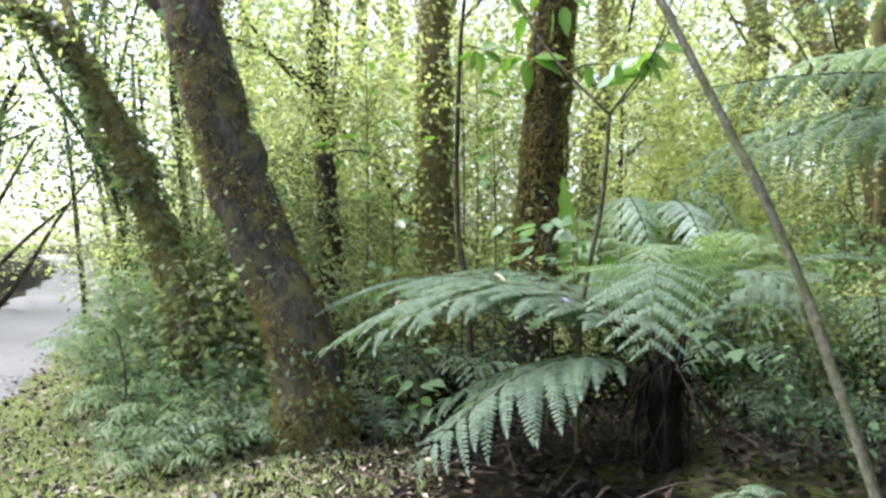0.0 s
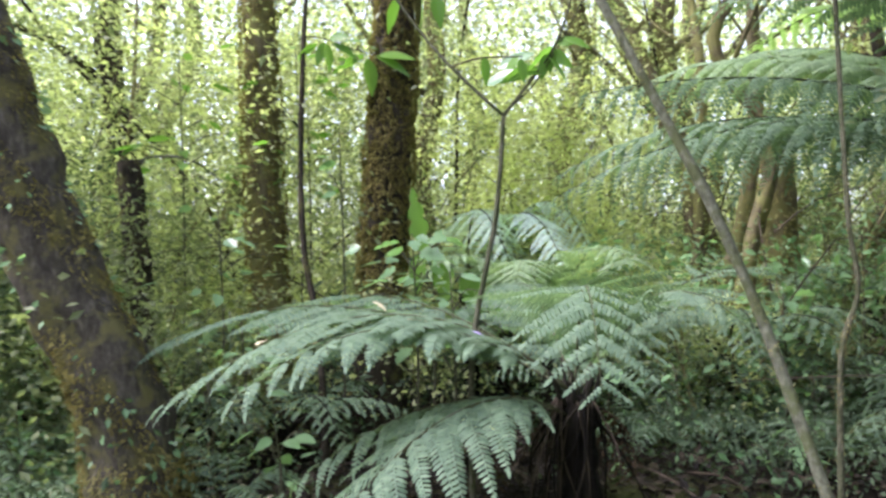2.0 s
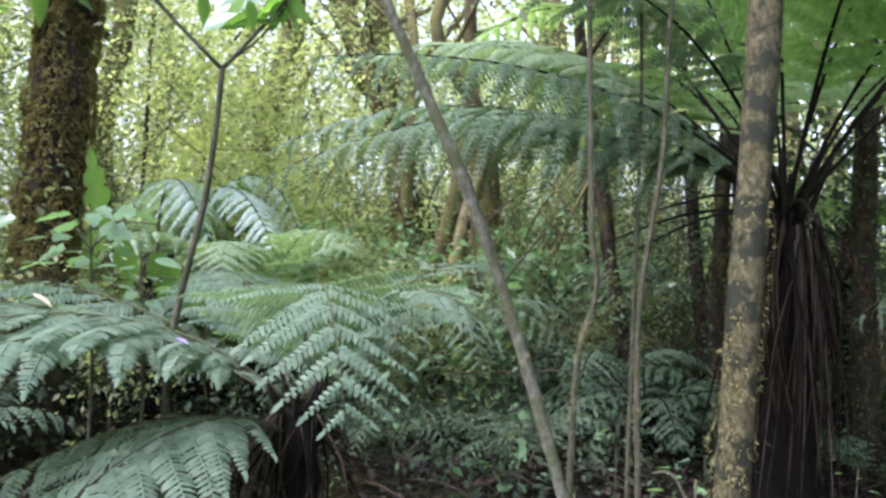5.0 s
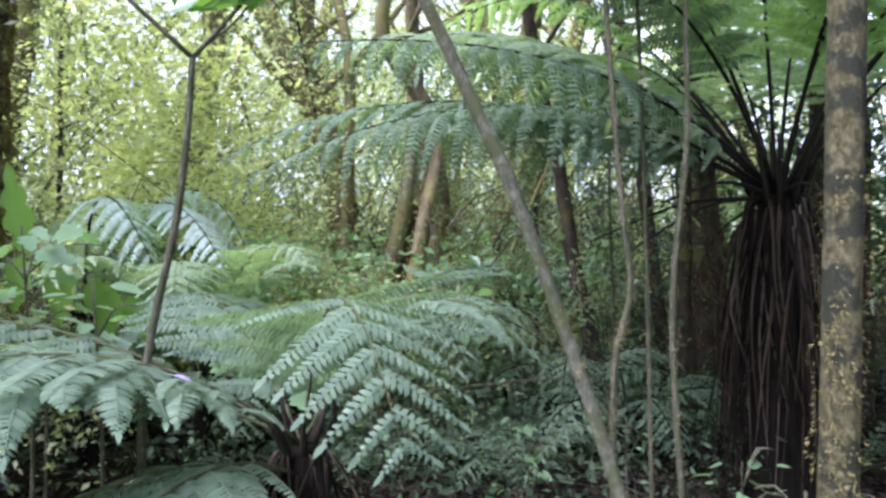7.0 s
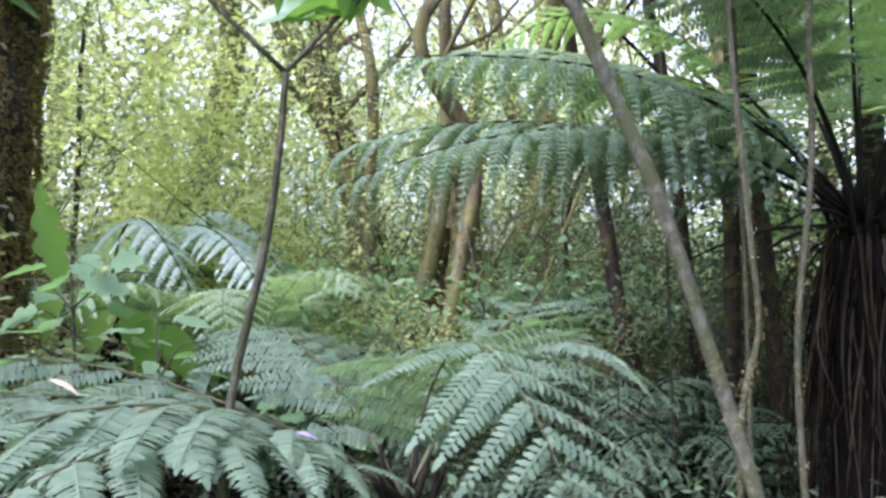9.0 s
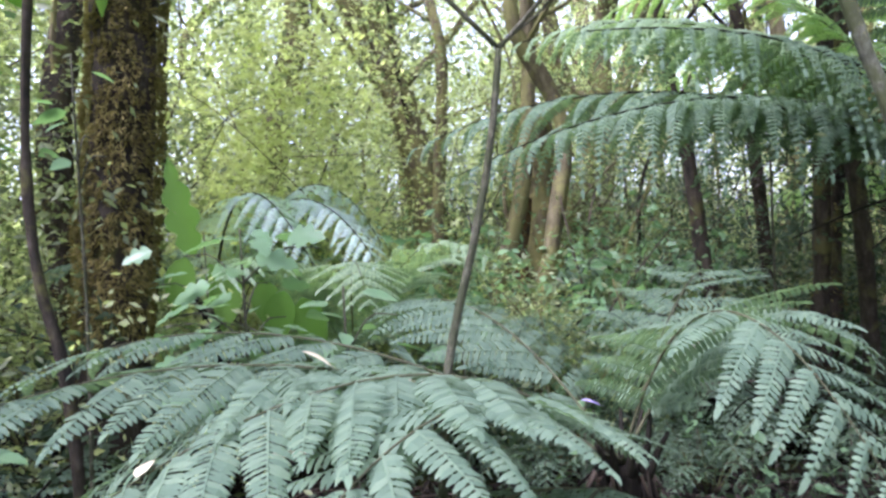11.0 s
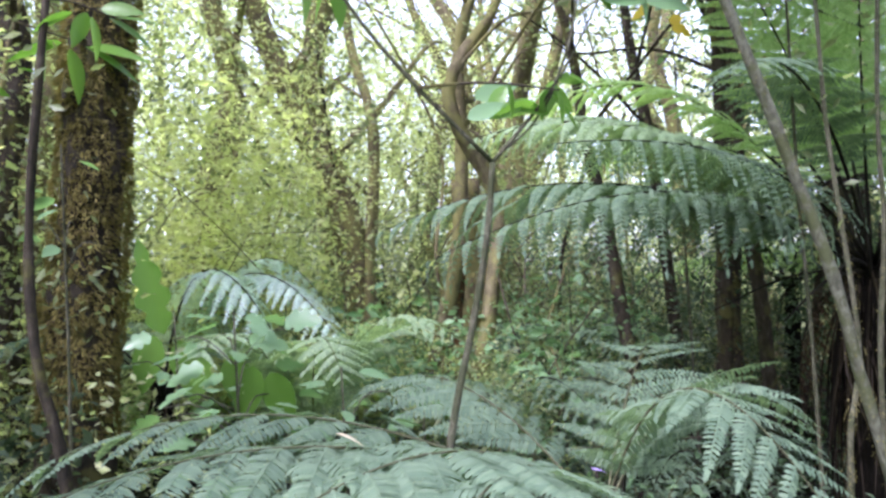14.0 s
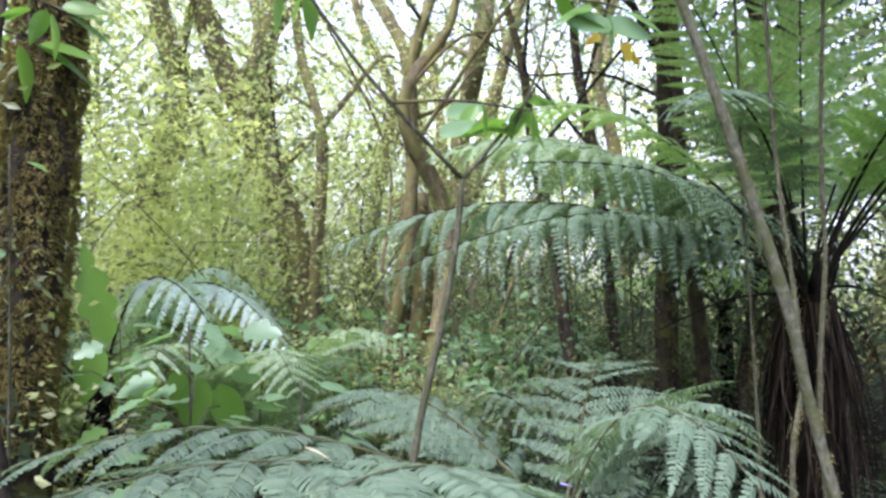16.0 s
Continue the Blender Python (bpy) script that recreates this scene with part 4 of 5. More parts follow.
placed = 0
for k in range(400):
    x, y = rng.uniform(-2.6, 9.5), rng.uniform(4.6, 11.5)
    near_fern = math.hypot(x - 0.6, y - 4.2) < 1.7 or math.hypot(x - 1.8, y - 6.4) < 0.9 or math.hypot(x - 0.7, y - 5.4) < 0.8
    lane = x < 3.8 and y < 4.9 or x > 4.5 and y < 4.9 and x < 5.2
    if near_fern or lane or placed >= 62:
        continue
    if x < np.interp(y, path_mid[:, 1], path_mid[:, 0]) + 2.2:
        continue
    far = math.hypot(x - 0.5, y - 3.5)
    # sunlight and shade put into the leaf colour, chosen by place
    mat = (LEAF_FOREST, LEAF_SUN, LEAF_SUN, LEAF_SUN)[placed % 4] if far > 3.2 and -0.5 < x < 5.5 else (LEAF_SHADED, LEAF_FOREST)[placed % 2]
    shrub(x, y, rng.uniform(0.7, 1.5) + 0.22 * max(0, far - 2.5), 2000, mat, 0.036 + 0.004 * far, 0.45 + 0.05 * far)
    placed += 1


# arched mossy trunk leaning out over the bank
arch = root("tree", (-1.95, 5.65, float(ground_z(-1.95, 5.65)) - 0.08), "arched tree trunk thick with moss and small climbing leaves", "tree", "forest trees")
ao = np.array(arch.location)
al_ = smooth_line(np.array([(-1.95, 5.65, ao[2]), (-1.98, 5.63, 0.8), (-2.1, 5.62, 1.45), (-2.32, 5.62, 1.97), (-2.59, 5.61, 2.57), (-2.85, 5.61, 3.0), (-3.16, 5.6, 3.28), (-3.6, 5.6, 3.38), (-4.3, 5.7, 3.6), (-5.2, 5.9, 4.3)]) - ao, 40)
ar = [0.13, 0.10, 0.085, 0.075, 0.065, 0.04]
put_part("trunk", mesh_of("trunk", *tube(al_, ar, 12, 0.25, 21), BARK_BROWN, True), arch)
put_part("moss", mesh_of("moss", *surface_tufts(al_, ar, 5000, 0.06, 6.0, 0.0, 0.95, bare=-0.5), MOSS_GREEN), arch, "green-brown moss")
put_part("climber", mesh_of("climber", *surface_tufts(al_, ar, 900, 0.12, 9.0, 0.1, 0.75, 0.4, 0.5, -0.1), LEAF_FOREST), arch, "small green climbing leaves")
for i0, d, ln in ((20, (-0.5, 0.3, 0.9), 1.8), (26, (0.2, 0.2, 1.0), 2.2), (30, (-0.4, -0.3, 0.9), 2.0)):
    s0, d = al_[i0], np.array(d)
    lp = smooth_line([s0, s0 + d * ln * 0.4 + (0.05, 0, 0), s0 + d * ln * 0.75, s0 + d * ln], 10)
    put_part("limb", mesh_of("limb", *tube(lp, [0.045, 0.03, 0.015], 8, 0.15, i0), BARK_BROWN, True), arch)
put_part("crown", leaf_mass("crown", crown_points([al_[-1], al_[-8], al_[-14], al_[22] + (0, 0, 1.2), al_[28] + (0, 0, 1.5)], 1500, 0.55), 0.09, LEAF_SUN), arch)

# ---------------------------------------------------------------- broad-leaved saplings
def blade_mesh(length, width, mat, lobes=0, bow=0.12, point=1.3):
    """A broad leaf with a midrib fold, bowed along its length, with a few teeth if lobes is given."""
    n = 13
    v, f = [], []
    for i in range(n):
        s = i / (n - 1)
        w = width / 2 * (math.sin(math.pi * s**0.8) ** 0.8) * (1 - 0.25 * s) if 0 < i < n - 1 else 0.002
        if lobes:
            w *= 0.6 + 0.5 * abs(math.sin(lobes * math.pi * s))
        z = -bow * length * s * s
        v += [(s * length, -w, z + 0.14 * w), (s * length, -w * 0.5, z + 0.05 * w), (s * length, 0, z - 0.02 * w), (s * length, w * 0.5, z + 0.05 * w), (s * length, w, z + 0.14 * w)]
        if i:
            b = (i - 1) * 5
            f += [(b + k, b + k + 1, b + k + 6, b + k + 5) for k in range(4)]
    return mesh_of("leaf", v, f, mat, True)


def aim(at, d, roll=0.0):
    """A pose whose x axis runs along d."""
    q = Vector(d).to_track_quat("X", "Z")
    return Matrix.Translation(at) @ q.to_matrix().to_4x4() @ Matrix.Rotation(roll, 4, "X")


def add_leaf(parent, me, at, d, roll=0.0, size=1.0, label=""):
    ob = put_part("leaf", me, parent, label)
    ob.matrix_basis = aim(Vector(at) - parent.location, d, roll) @ Matrix.Diagonal((size, size, size, 1))
    return ob


def facing_leaf(parent, me, at, d, n, size=1.0, label=""):
    """A leaf that runs along d and turns its face towards n."""
    x = Vector(d).normalized()
    y = Vector(n).cross(x).normalized()
    z = x.cross(y)
    ob = put_part("leaf", me, parent, label)
    m = Matrix((x, y, z)).transposed().to_4x4()
    ob.matrix_basis = Matrix.Translation(Vector(at) - parent.location) @ m @ Matrix.Diagonal((size, size, size, 1))
    return ob


LEAF_L = blade_mesh(0.16, 0.075, LEAF_BIG, 0)
LEAF_COOL_M = blade_mesh(0.13, 0.075, LEAF_COOL, 0)
LEAF_LOBED = blade_mesh(0.15, 0.115, LEAF_COOL, 3)
LEAF_HUGE = blade_mesh(0.56, 0.22, LEAF_BIG, 4, 0.08)
LEAF_YEL = blade_mesh(0.13, 0.08, LEAF_YELLOW, 2)

# forked sapling standing up through the ferns
fs = root("forked_sapling", (0.80, 4.22, float(ground_z(0.8, 4.22)) - 0.05), "slender forked sapling with brown stem and broad green leaves", "sapling")
fo = np.array(fs.location)
put_part("stem", mesh_of("stem", *tube(smooth_line(np.array([(0.80, 4.22, fo[2]), (0.80, 4.22, 0.9), (0.83, 4.2, 1.27), (0.90, 4.12, 1.7), (0.92, 4.06, 2.0), (0.93, 4.03, 2.25)]) - fo, 24), [0.018, 0.016, 0.014, 0.0125, 0.0115], 10, 0.15, 2), BARK_STEM, True), fs)
for pts, r in (([(0.93, 4.03, 2.25), (0.72, 4.2, 2.52), (0.55, 4.35, 2.8), (0.35, 4.5, 3.2), (0.2, 4.6, 3.7)], [0.009, 0.007, 0.005]),
               ([(0.93, 4.03, 2.25), (1.02, 3.95, 2.38), (1.13, 3.86, 2.55), (1.2, 3.8, 2.8), (1.25, 3.75, 3.2)], [0.009, 0.006, 0.004]),
               ([(0.93, 4.03, 2.26), (1.06, 3.92, 2.4), (1.2, 3.82, 2.66), (1.35, 3.7, 3.0)], [0.005, 0.004, 0.003])):
    put_part("branch", mesh_of("branch", *tube(smooth_line(np.array(pts) - fo, 14), r, 8, 0.1, 1), BARK_STEM, True), fs)
for at, d, rl, sz in (((1.06, 3.9, 2.46), (-0.5, 0.5, -0.12), 0.5, 1.25), ((1.12, 3.86, 2.55), (-0.6, 0.3, -0.5), 0.2, 1.0), ((1.1, 3.86, 2.5), (0.3, -0.4, -0.6), 0.0, 1.0), ((1.16, 3.82, 2.58), (0.5, -0.5, -0.3), 0.6, 0.9),
                      ((1.1, 3.88, 2.52), (-0.2, 0.2, -0.9), 0.9, 0.8), ((0.4, 4.46, 3.1), (0.3, -0.3, -0.7), 0.2, 1.3), ((0.5, 4.4, 2.92), (-0.3, 0.2, -0.8), 0.3, 1.2), ((0.36, 4.5, 3.2), (0.1, -0.2, -0.9), 1.2, 1.3),
                      ((1.25, 3.76, 3.0), (0.5, -0.2, -0.5), 0.1, 1.2), ((1.3, 3.72, 2.95), (0.4, -0.6, -0.3), 0.7, 1.2), ((0.25, 4.58, 3.55), (-0.5, 0.1, -0.6), 0.0, 1.3)):
    add_leaf(fs, LEAF_L, at, d, rl, sz)

# sapling of big leaves beside the mossy trunk
def leafy_sapling(x, y, top, n, me, spread, label, big=(), stem_r=0.012, low=0.55, sizes=(0.7, 1.25)):
    g = float(ground_z(x, y)) - 0.04
    ob = root("leafy_sapling", (x, y, g), label, "sapling", "leafy saplings")
    h = top - g
    put_part("stem", mesh_of("stem", *tube(smooth_line([(0, 0, 0), (0.03, 0.02, h * 0.5), (0, 0, h)], 12), [stem_r, stem_r * 0.7, stem_r * 0.35], 7), BARK_STEM, True), ob)
    for k in range(n):
        a, z = rng.uniform(0, 2 * math.pi), g + h * rng.uniform(low, 1.0)
        rr = spread * rng.uniform(0.1, 1.0)
        d = (math.cos(a), math.sin(a), rng.uniform(-0.5, 0.25))
        add_leaf(ob, me, (x + rr * math.cos(a), y + rr * math.sin(a), z), d, rng.normal() * 0.4, rng.uniform(*sizes))
    for k in range(max(3, n // 4)):
        a, z = rng.uniform(0, 2 * math.pi), h * rng.uniform(low, 0.9)
        e = np.array([spread * 0.9 * math.cos(a), spread * 0.9 * math.sin(a), z + 0.08])
        put_part("twig", mesh_of("twig", *tube(smooth_line([(0.01, 0, z - 0.05), e * (0.5, 0.5, 1), e], 6), [0.005, 0.003], 5), BARK_STEM, True), ob)
    return ob


bs = leafy_sapling(1.12, 6.25, 1.75, 8, LEAF_LOBED, 0.3, "young plant with very large bright green leaves")
LEAF_WIDE = blade_mesh(0.34, 0.2, LEAF_BIG, 0, 0.1)
facing_leaf(bs, LEAF_HUGE, (1.10, 6.32, 1.62), (-0.12, 0.1, 0.6), (-0.8, -0.6, 0.1), 1.0, "very large upright bright green leaf")
put_part("branch", mesh_of("branch", *tube(smooth_line([(-0.05, 0.15, 1.3), (0.1, 0.0, 1.2), (0.25, -0.2, 1.08), (0.4, -0.4, 0.95)], 10), [0.008, 0.006, 0.004], 6), BARK_STEM, True), bs)
for k, (x, y, z, sg) in enumerate(((1.08, 6.38, 1.62, 0), (1.16, 6.28, 1.58, 1), (1.25, 6.18, 1.53, 0), (1.34, 6.07, 1.48, 1), (1.42, 5.96, 1.42, 0), (1.47, 5.88, 1.38, 1))):
    facing_leaf(bs, LEAF_WIDE, (x, y, z), (-0.1 + 0.25 * sg, 0.1 - 0.2 * sg, -0.55), (-0.75, -0.62, 0.25 - 0.3 * sg), 1.0, "very large bright green leaf")
leafy_sapling(0.76, 5.3, 1.74, 46, LEAF_LOBED, 0.36, "bright green lobed-leaf seedling")
leafy_sapling(0.85, 4.75, 1.5, 14, LEAF_COOL_M, 0.22, "small seedling with bright green leaves")
leafy_sapling(3.3, 5.0, 1.3, 20, LEAF_LOBED, 0.3, "leafy shrub with pale lobed leaves")
leafy_sapling(2.1, 5.3, 1.15, 18, LEAF_LOBED, 0.28, "leafy shrub with pale lobed leaves")
leafy_sapling(4.0, 5.7, 1.5, 22, LEAF_LOBED, 0.35, "leafy shrub with pale lobed leaves")
leafy_sapling(4.42, 5.46, 2.0, 18, LEAF_COOL_M, 0.3, "slim shrub with pale green leaves")
leafy_sapling(5.44, 5.3, 2.05, 18, LEAF_COOL_M, 0.3, "slim shrub with pale green leaves")
leafy_sapling(3.3, 6.1, 1.75, 16, LEAF_COOL_M, 0.35, "slim shrub with pale green leaves")
leafy_sapling(2.9, 7.3, 1.9, 20, LEAF_COOL_M, 0.4, "slim shrub with pale green leaves")
leafy_sapling(0.4, 6.05, 2.55, 6, LEAF_COOL_M, 0.2, "thin seedling with flat pale leaves beside a mossy trunk", low=0.75)
leafy_sapling(-0.45, 6.3, 2.0, 26, LEAF_COOL_M, 0.45, "leafy shrub behind the leaning tree")
leafy_sapling(-0.3, 5.6, 1.2, 22, LEAF_COOL_M, 0.3, "low leafy green seedling")
leafy_sapling(-0.15, 4.5, 0.75, 14, LEAF_COOL_M, 0.2, "low green seedling under the fern")
leafy_sapling(0.15, 6.7, 3.3, 20, LEAF_L, 0.45, "tall thin seedling with hanging bright leaves", low=0.7)
leafy_sapling(-0.75, 6.9, 3.3, 26, LEAF_L, 0.5, "tall thin seedling with hanging bright leaves", low=0.6)
leafy_sapling(0.3, 7.5, 3.5, 26, LEAF_L, 0.5, "tall thin seedling with hanging bright leaves", low=0.6)
yl = leafy_sapling(3.95, 4.3, 3.75, 5, LEAF_COOL_M, 0.2, "thin seedling with a few yellow leaves", low=0.85)
for at, d, sz in (((3.88, 4.26, 3.68), (0.1, -0.1, -0.9), 1.2), ((3.8, 4.42, 3.74), (-0.4, 0.45, -0.4), 1.1), ((3.92, 4.25, 3.6), (0.4, -0.5, -0.6), 0.9)):
    facing_leaf(yl, LEAF_YEL, at, d, (-0.85, -0.35, -0.2), sz, "yellow leaf")
small = leafy_sapling(1.62, 2.32, 0.95, 34, LEAF_COOL_M, 0.13, "small-leaved shrub at the foot of a trunk", low=0.45, sizes=(0.22, 0.42))

for x, y, h, nl in ((2.5, 3.9, 0.45, 10), (2.9, 3.6, 0.4, 8), (3.0, 4.4, 0.6, 12), (2.2, 4.6, 0.55, 10), (3.6, 4.2, 0.5, 10), (2.7, 5.0, 0.7, 12), (3.9, 4.9, 0.7, 12), (2.1, 3.6, 0.3, 8), (4.3, 3.8, 0.6, 10), (3.2, 5.2, 0.9, 14), (2.6, 2.9, 0.4, 9), (3.1, 2.5, 0.45, 9),
                    (-1.5, 5.2, 0.7, 14), (-1.9, 5.5, 0.8, 14), (-1.4, 4.7, 0.4, 10), (-2.2, 6.1, 0.9, 14), (-0.5, 5.3, 0.8, 14), (-0.6, 5.9, 1.1, 14), (4.6, 4.8, 1.0, 14), (2.3, 6.0, 1.2, 14)):
    leafy_sapling(x, y, float(ground_z(x, y)) + h, nl, LEAF_COOL_M, 0.16, "small forest-floor seedling with pale green leaves", stem_r=0.006, low=0.4, sizes=(0.35, 0.75))

# leaves hanging from thin branches overhead
def hanging_twig(points, leaves, me, label):
    p = np.asarray(points, float)
    ob = root("leafy_branch", tuple(p[0]), label, "branch", "leafy branches overhead")
    put_part("twig", mesh_of("twig", *tube(smooth_line(p - p[0], 10), [0.007, 0.005, 0.003], 6), BARK_DARK, True), ob)
    for at, d, rl, sz in leaves:
        add_leaf(ob, me, at, d, rl, sz)
    return ob


LEAF_PALE_BIG = blade_mesh(0.2, 0.1, LEAF_COOL, 0)
facing_leaf(fs, LEAF_PALE_BIG, (0.87, 4.09, 2.41), (0.69, -0.72, 0.45), (-0.6, -0.6, 0.5), 0.85, "pale green leaf")
facing_leaf(fs, LEAF_PALE_BIG, (0.94, 4.1, 2.5), (0.7, -0.6, 0.35), (-0.8, -0.55, 0.35), 0.95, "pale green leaf")
for at, d, sz in (((1.13, 3.87, 2.56), (-0.15, 0.15, -0.9), 0.85), ((1.12, 3.88, 2.54), (0.5, -0.4, -0.6), 0.85), ((1.0, 4.0, 2.54), (-0.4, 0.3, -0.7), 0.9), ((1.14, 3.86, 2.57), (0.6, -0.5, 0.0), 0.8)):
    facing_leaf(fs, LEAF_L, at, d, (-0.8, -0.5, 0.3), sz)
facing_leaf(fs, LEAF_L, (0.99, 3.97, 2.45), (0.69, -0.72, -0.1), (-0.5, -0.5, 0.7), 0.9)
facing_leaf(fs, LEAF_L, (0.95, 4.0, 2.42), (0.3, -0.35, 0.3), (-0.7, -0.5, 0.2), 0.8)
hanging_twig([(0.12, 5.61, 3.05), (0.2, 5.55, 3.04), (0.32, 5.45, 2.98)], [((0.26, 5.52, 2.99), (0.1, -0.1, -0.8), 0.2, 1.2), ((0.3, 5.46, 2.98), (0.5, -0.5, -0.45), 0.4, 1.35), ((0.2, 5.56, 3.0), (-0.5, 0.4, -0.3), 0.1, 1.1), ((0.32, 5.45, 2.98), (0.6, -0.3, 0.05), 0.5, 1.2), ((0.24, 5.52, 3.0), (-0.2, 0.3, -0.75), 0.9, 1.0), ((0.28, 5.48, 3.02), (0.35, -0.6, -0.1), 1.2, 1.1)], LEAF_L, "thin branch with bright green hanging leaves")
hanging_twig([(0.2, 4.6, 3.7), (0.45, 4.7, 3.4), (0.74, 4.66, 3.1)], [((0.7, 4.72, 3.06), (0.05, 0.0, -0.9), 0.3, 1.2), ((0.76, 4.62, 3.04), (0.1, -0.1, -0.9), 1.0, 1.2), ((0.62, 4.7, 3.2), (-0.3, 0.2, -0.7), 0.4, 1.1), ((0.8, 4.6, 3.1), (0.6, -0.4, -0.5), 0.4, 1.1)], LEAF_L, "thin branch with bright green hanging leaves")
pale_twig = hanging_twig([(1.35, 3.7, 3.0), (1.38, 3.62, 2.98), (1.42, 3.52, 2.94)], [((1.34, 3.64, 2.95), (-0.3, 0.35, -0.15), 0.2, 1.0), ((1.4, 3.55, 2.94), (0.3, -0.4, -0.2), 0.3, 1.0), ((1.38, 3.6, 2.93), (0.15, -0.1, -0.7), 0.4, 0.8)], LEAF_PALE_BIG, "thin branch with large pale green leaves")
facing_leaf(pale_twig, LEAF_PALE_BIG, (1.29, 3.73, 2.9), (0.5, -0.86, -0.1), (-0.8, -0.45, 0.3), 1.1)
facing_leaf(pale_twig, LEAF_PALE_BIG, (1.37, 3.6, 2.9), (0.45, -0.8, -0.35), (-0.8, -0.45, 0.2), 1.0)
hanging_twig([(0.72, 4.2, 2.52), (0.78, 3.95, 2.5), (0.92, 3.74, 2.46)], [((0.78, 3.86, 2.48), (0.05, -0.1, -0.8), 0.3, 0.8), ((0.91, 3.74, 2.45), (0.1, -0.1, -0.8), 0.8, 0.7)], LEAF_L, "thin branch with bright green hanging leaves")

hanging_twig([(0.5, 6.75, 3.35), (0.6, 6.6, 3.28), (0.78, 6.45, 3.2)], [((0.7, 6.5, 3.18), (0.1, -0.15, -0.8), 0.2, 1.9), ((0.76, 6.46, 3.2), (0.7, -0.4, -0.45), 0.5, 2.1), ((0.68, 6.55, 3.22), (-0.7, 0.3, -0.3), 0.2, 1.9), ((0.78, 6.45, 3.2), (0.8, -0.5, -0.1), 0.7, 1.9), ((0.62, 6.6, 3.24), (-0.3, -0.3, -0.8), 0.9, 1.8), ((0.74, 6.5, 3.26), (0.3, 0.5, 0.2), 0.4, 1.6)], LEAF_L, "thin branch with large bright green hanging leaves")
# low ferns on the floor
def ground_fern(x, y, length, n, mat=FERN):
    g = float(ground_z(x, y)) - 0.02
    ob = root("ground_fern", (x, y, g), "small green fern growing on the forest floor", "fern", "ground ferns")
    round_fronds(ob, (x, y, g + 0.04), [360 * k / n + 30 * rng.uniform() for k in range(n)], length, 0.75, 0.25, length * 0.24, mat, pairs=12, fine=0.02, thick=0.005, stalk_mat=RACHIS_GREEN, split=False)


for x, y, l, n in ((1.3, 2.6, 0.5, 7), (-1.55, 4.75, 0.6, 8), (-1.95, 4.9, 0.55, 8), (-2.3, 5.6, 0.6, 8), (-1.6, 5.5, 0.6, 8), (-2.6, 6.5, 0.6, 7), (-0.4, 4.9, 0.5, 7), (2.9, 4.3, 0.6, 7), (3.4, 4.6, 0.5, 7), (2.4, 5.0, 0.6, 7),
                   (4.2, 4.3, 0.6, 7), (3.9, 5.4, 0.5, 7), (2.7, 2.5, 0.5, 7), (3.0, 2.2, 0.5, 7), (5.0, 3.2, 0.6, 7), (-1.75, 4.45, 0.45, 7), (-1.3, 5.0, 0.6, 8), (-1.75, 5.15, 0.7, 9), (-2.1, 5.3, 0.7, 9), (-1.45, 5.35, 0.7, 8), (-2.5, 6.1, 0.75, 9), (-2.9, 7.1, 0.7, 8), (-2.1, 5.9, 0.7, 8),
                   (-2.7, 6.6, 0.6, 8), (-3.1, 6.9, 0.55, 8), (-2.4, 6.3, 0.65, 9), (-1.9, 6.2, 0.7, 9), (-1.5, 6.1, 0.7, 8), (-3.2, 7.6, 0.6, 8), (-2.8, 6.0, 0.5, 8), (-2.2, 6.7, 0.6, 8), (-1.7, 6.6, 0.6, 8), (-1.2, 5.6, 0.6, 8),
                   (3.0, 5.7, 0.7, 8), (3.5, 5.2, 0.6, 8), (4.2, 5.5, 0.7, 8), (2.6, 5.4, 0.6, 8), (4.7, 5.9, 0.7, 8), (5.0, 5.1, 0.6, 7), (3.6, 6.2, 0.7, 8), (-3.0, 6.4, 0.6, 8), (-2.5, 5.9, 0.55, 8), (-1.8, 5.7, 0.65, 8)):
    ground_fern(x, y, l, n, FERN_MID if x < -0.8 else FERN)

# fallen leaves lying on the fronds
D_LEAF = blade_mesh(0.12, 0.065, DEAD_LEAF, 0, 0.2)
D_PALE = blade_mesh(0.12, 0.055, DEAD_PALE, 0, 0.2)
for me, at, d, sz, lab in ((D_PALE, (0.32, 4.28, 1.36), (0.5, -0.6, -0.25), 0.8, "cream dead leaf lying on a fern frond"), (D_LEAF, (0.42, 3.97, 1.285), (0.7, 0.2, 0.0), 1.2, "tan dead leaf lying on a fern frond"),
                           (D_LEAF, (-0.02, 3.92, 1.20), (0.7, 0.2, 0.0), 1.2, "tan dead leaf lying on a fern frond"), (D_PALE, (-0.25, 4.08, 1.19), (0.3, 0.2, 0.15), 0.6, "cream dead leaf caught in a fern frond")):
    ob = new("fallen_leaf", me)
    ob.matrix_basis = aim(at, d) @ Matrix.Diagonal((sz, sz, sz, 1))
    tagged(ob, lab, "leaf", "fallen leaves on the fern")

ob = new("fallen_leaf", blade_mesh(0.11, 0.07, LEAF_YELLOW, 0, 0.15))
ob.matrix_basis = aim((-0.78, 4.64, float(ground_z(-0.78, 4.64)) + 0.05), (0.6, 0.3, 0.35))
tagged(ob, "yellow fallen leaf lying on the mossy ground", "leaf")
ob = new("fallen_petal", blade_mesh(0.05, 0.035, PETAL, 0, 0.2))
ob.matrix_basis = aim((0.60, 3.55, 1.26), (0.5, -0.5, -0.1))
tagged(ob, "pale purple petal lying on a fern frond", "petal")

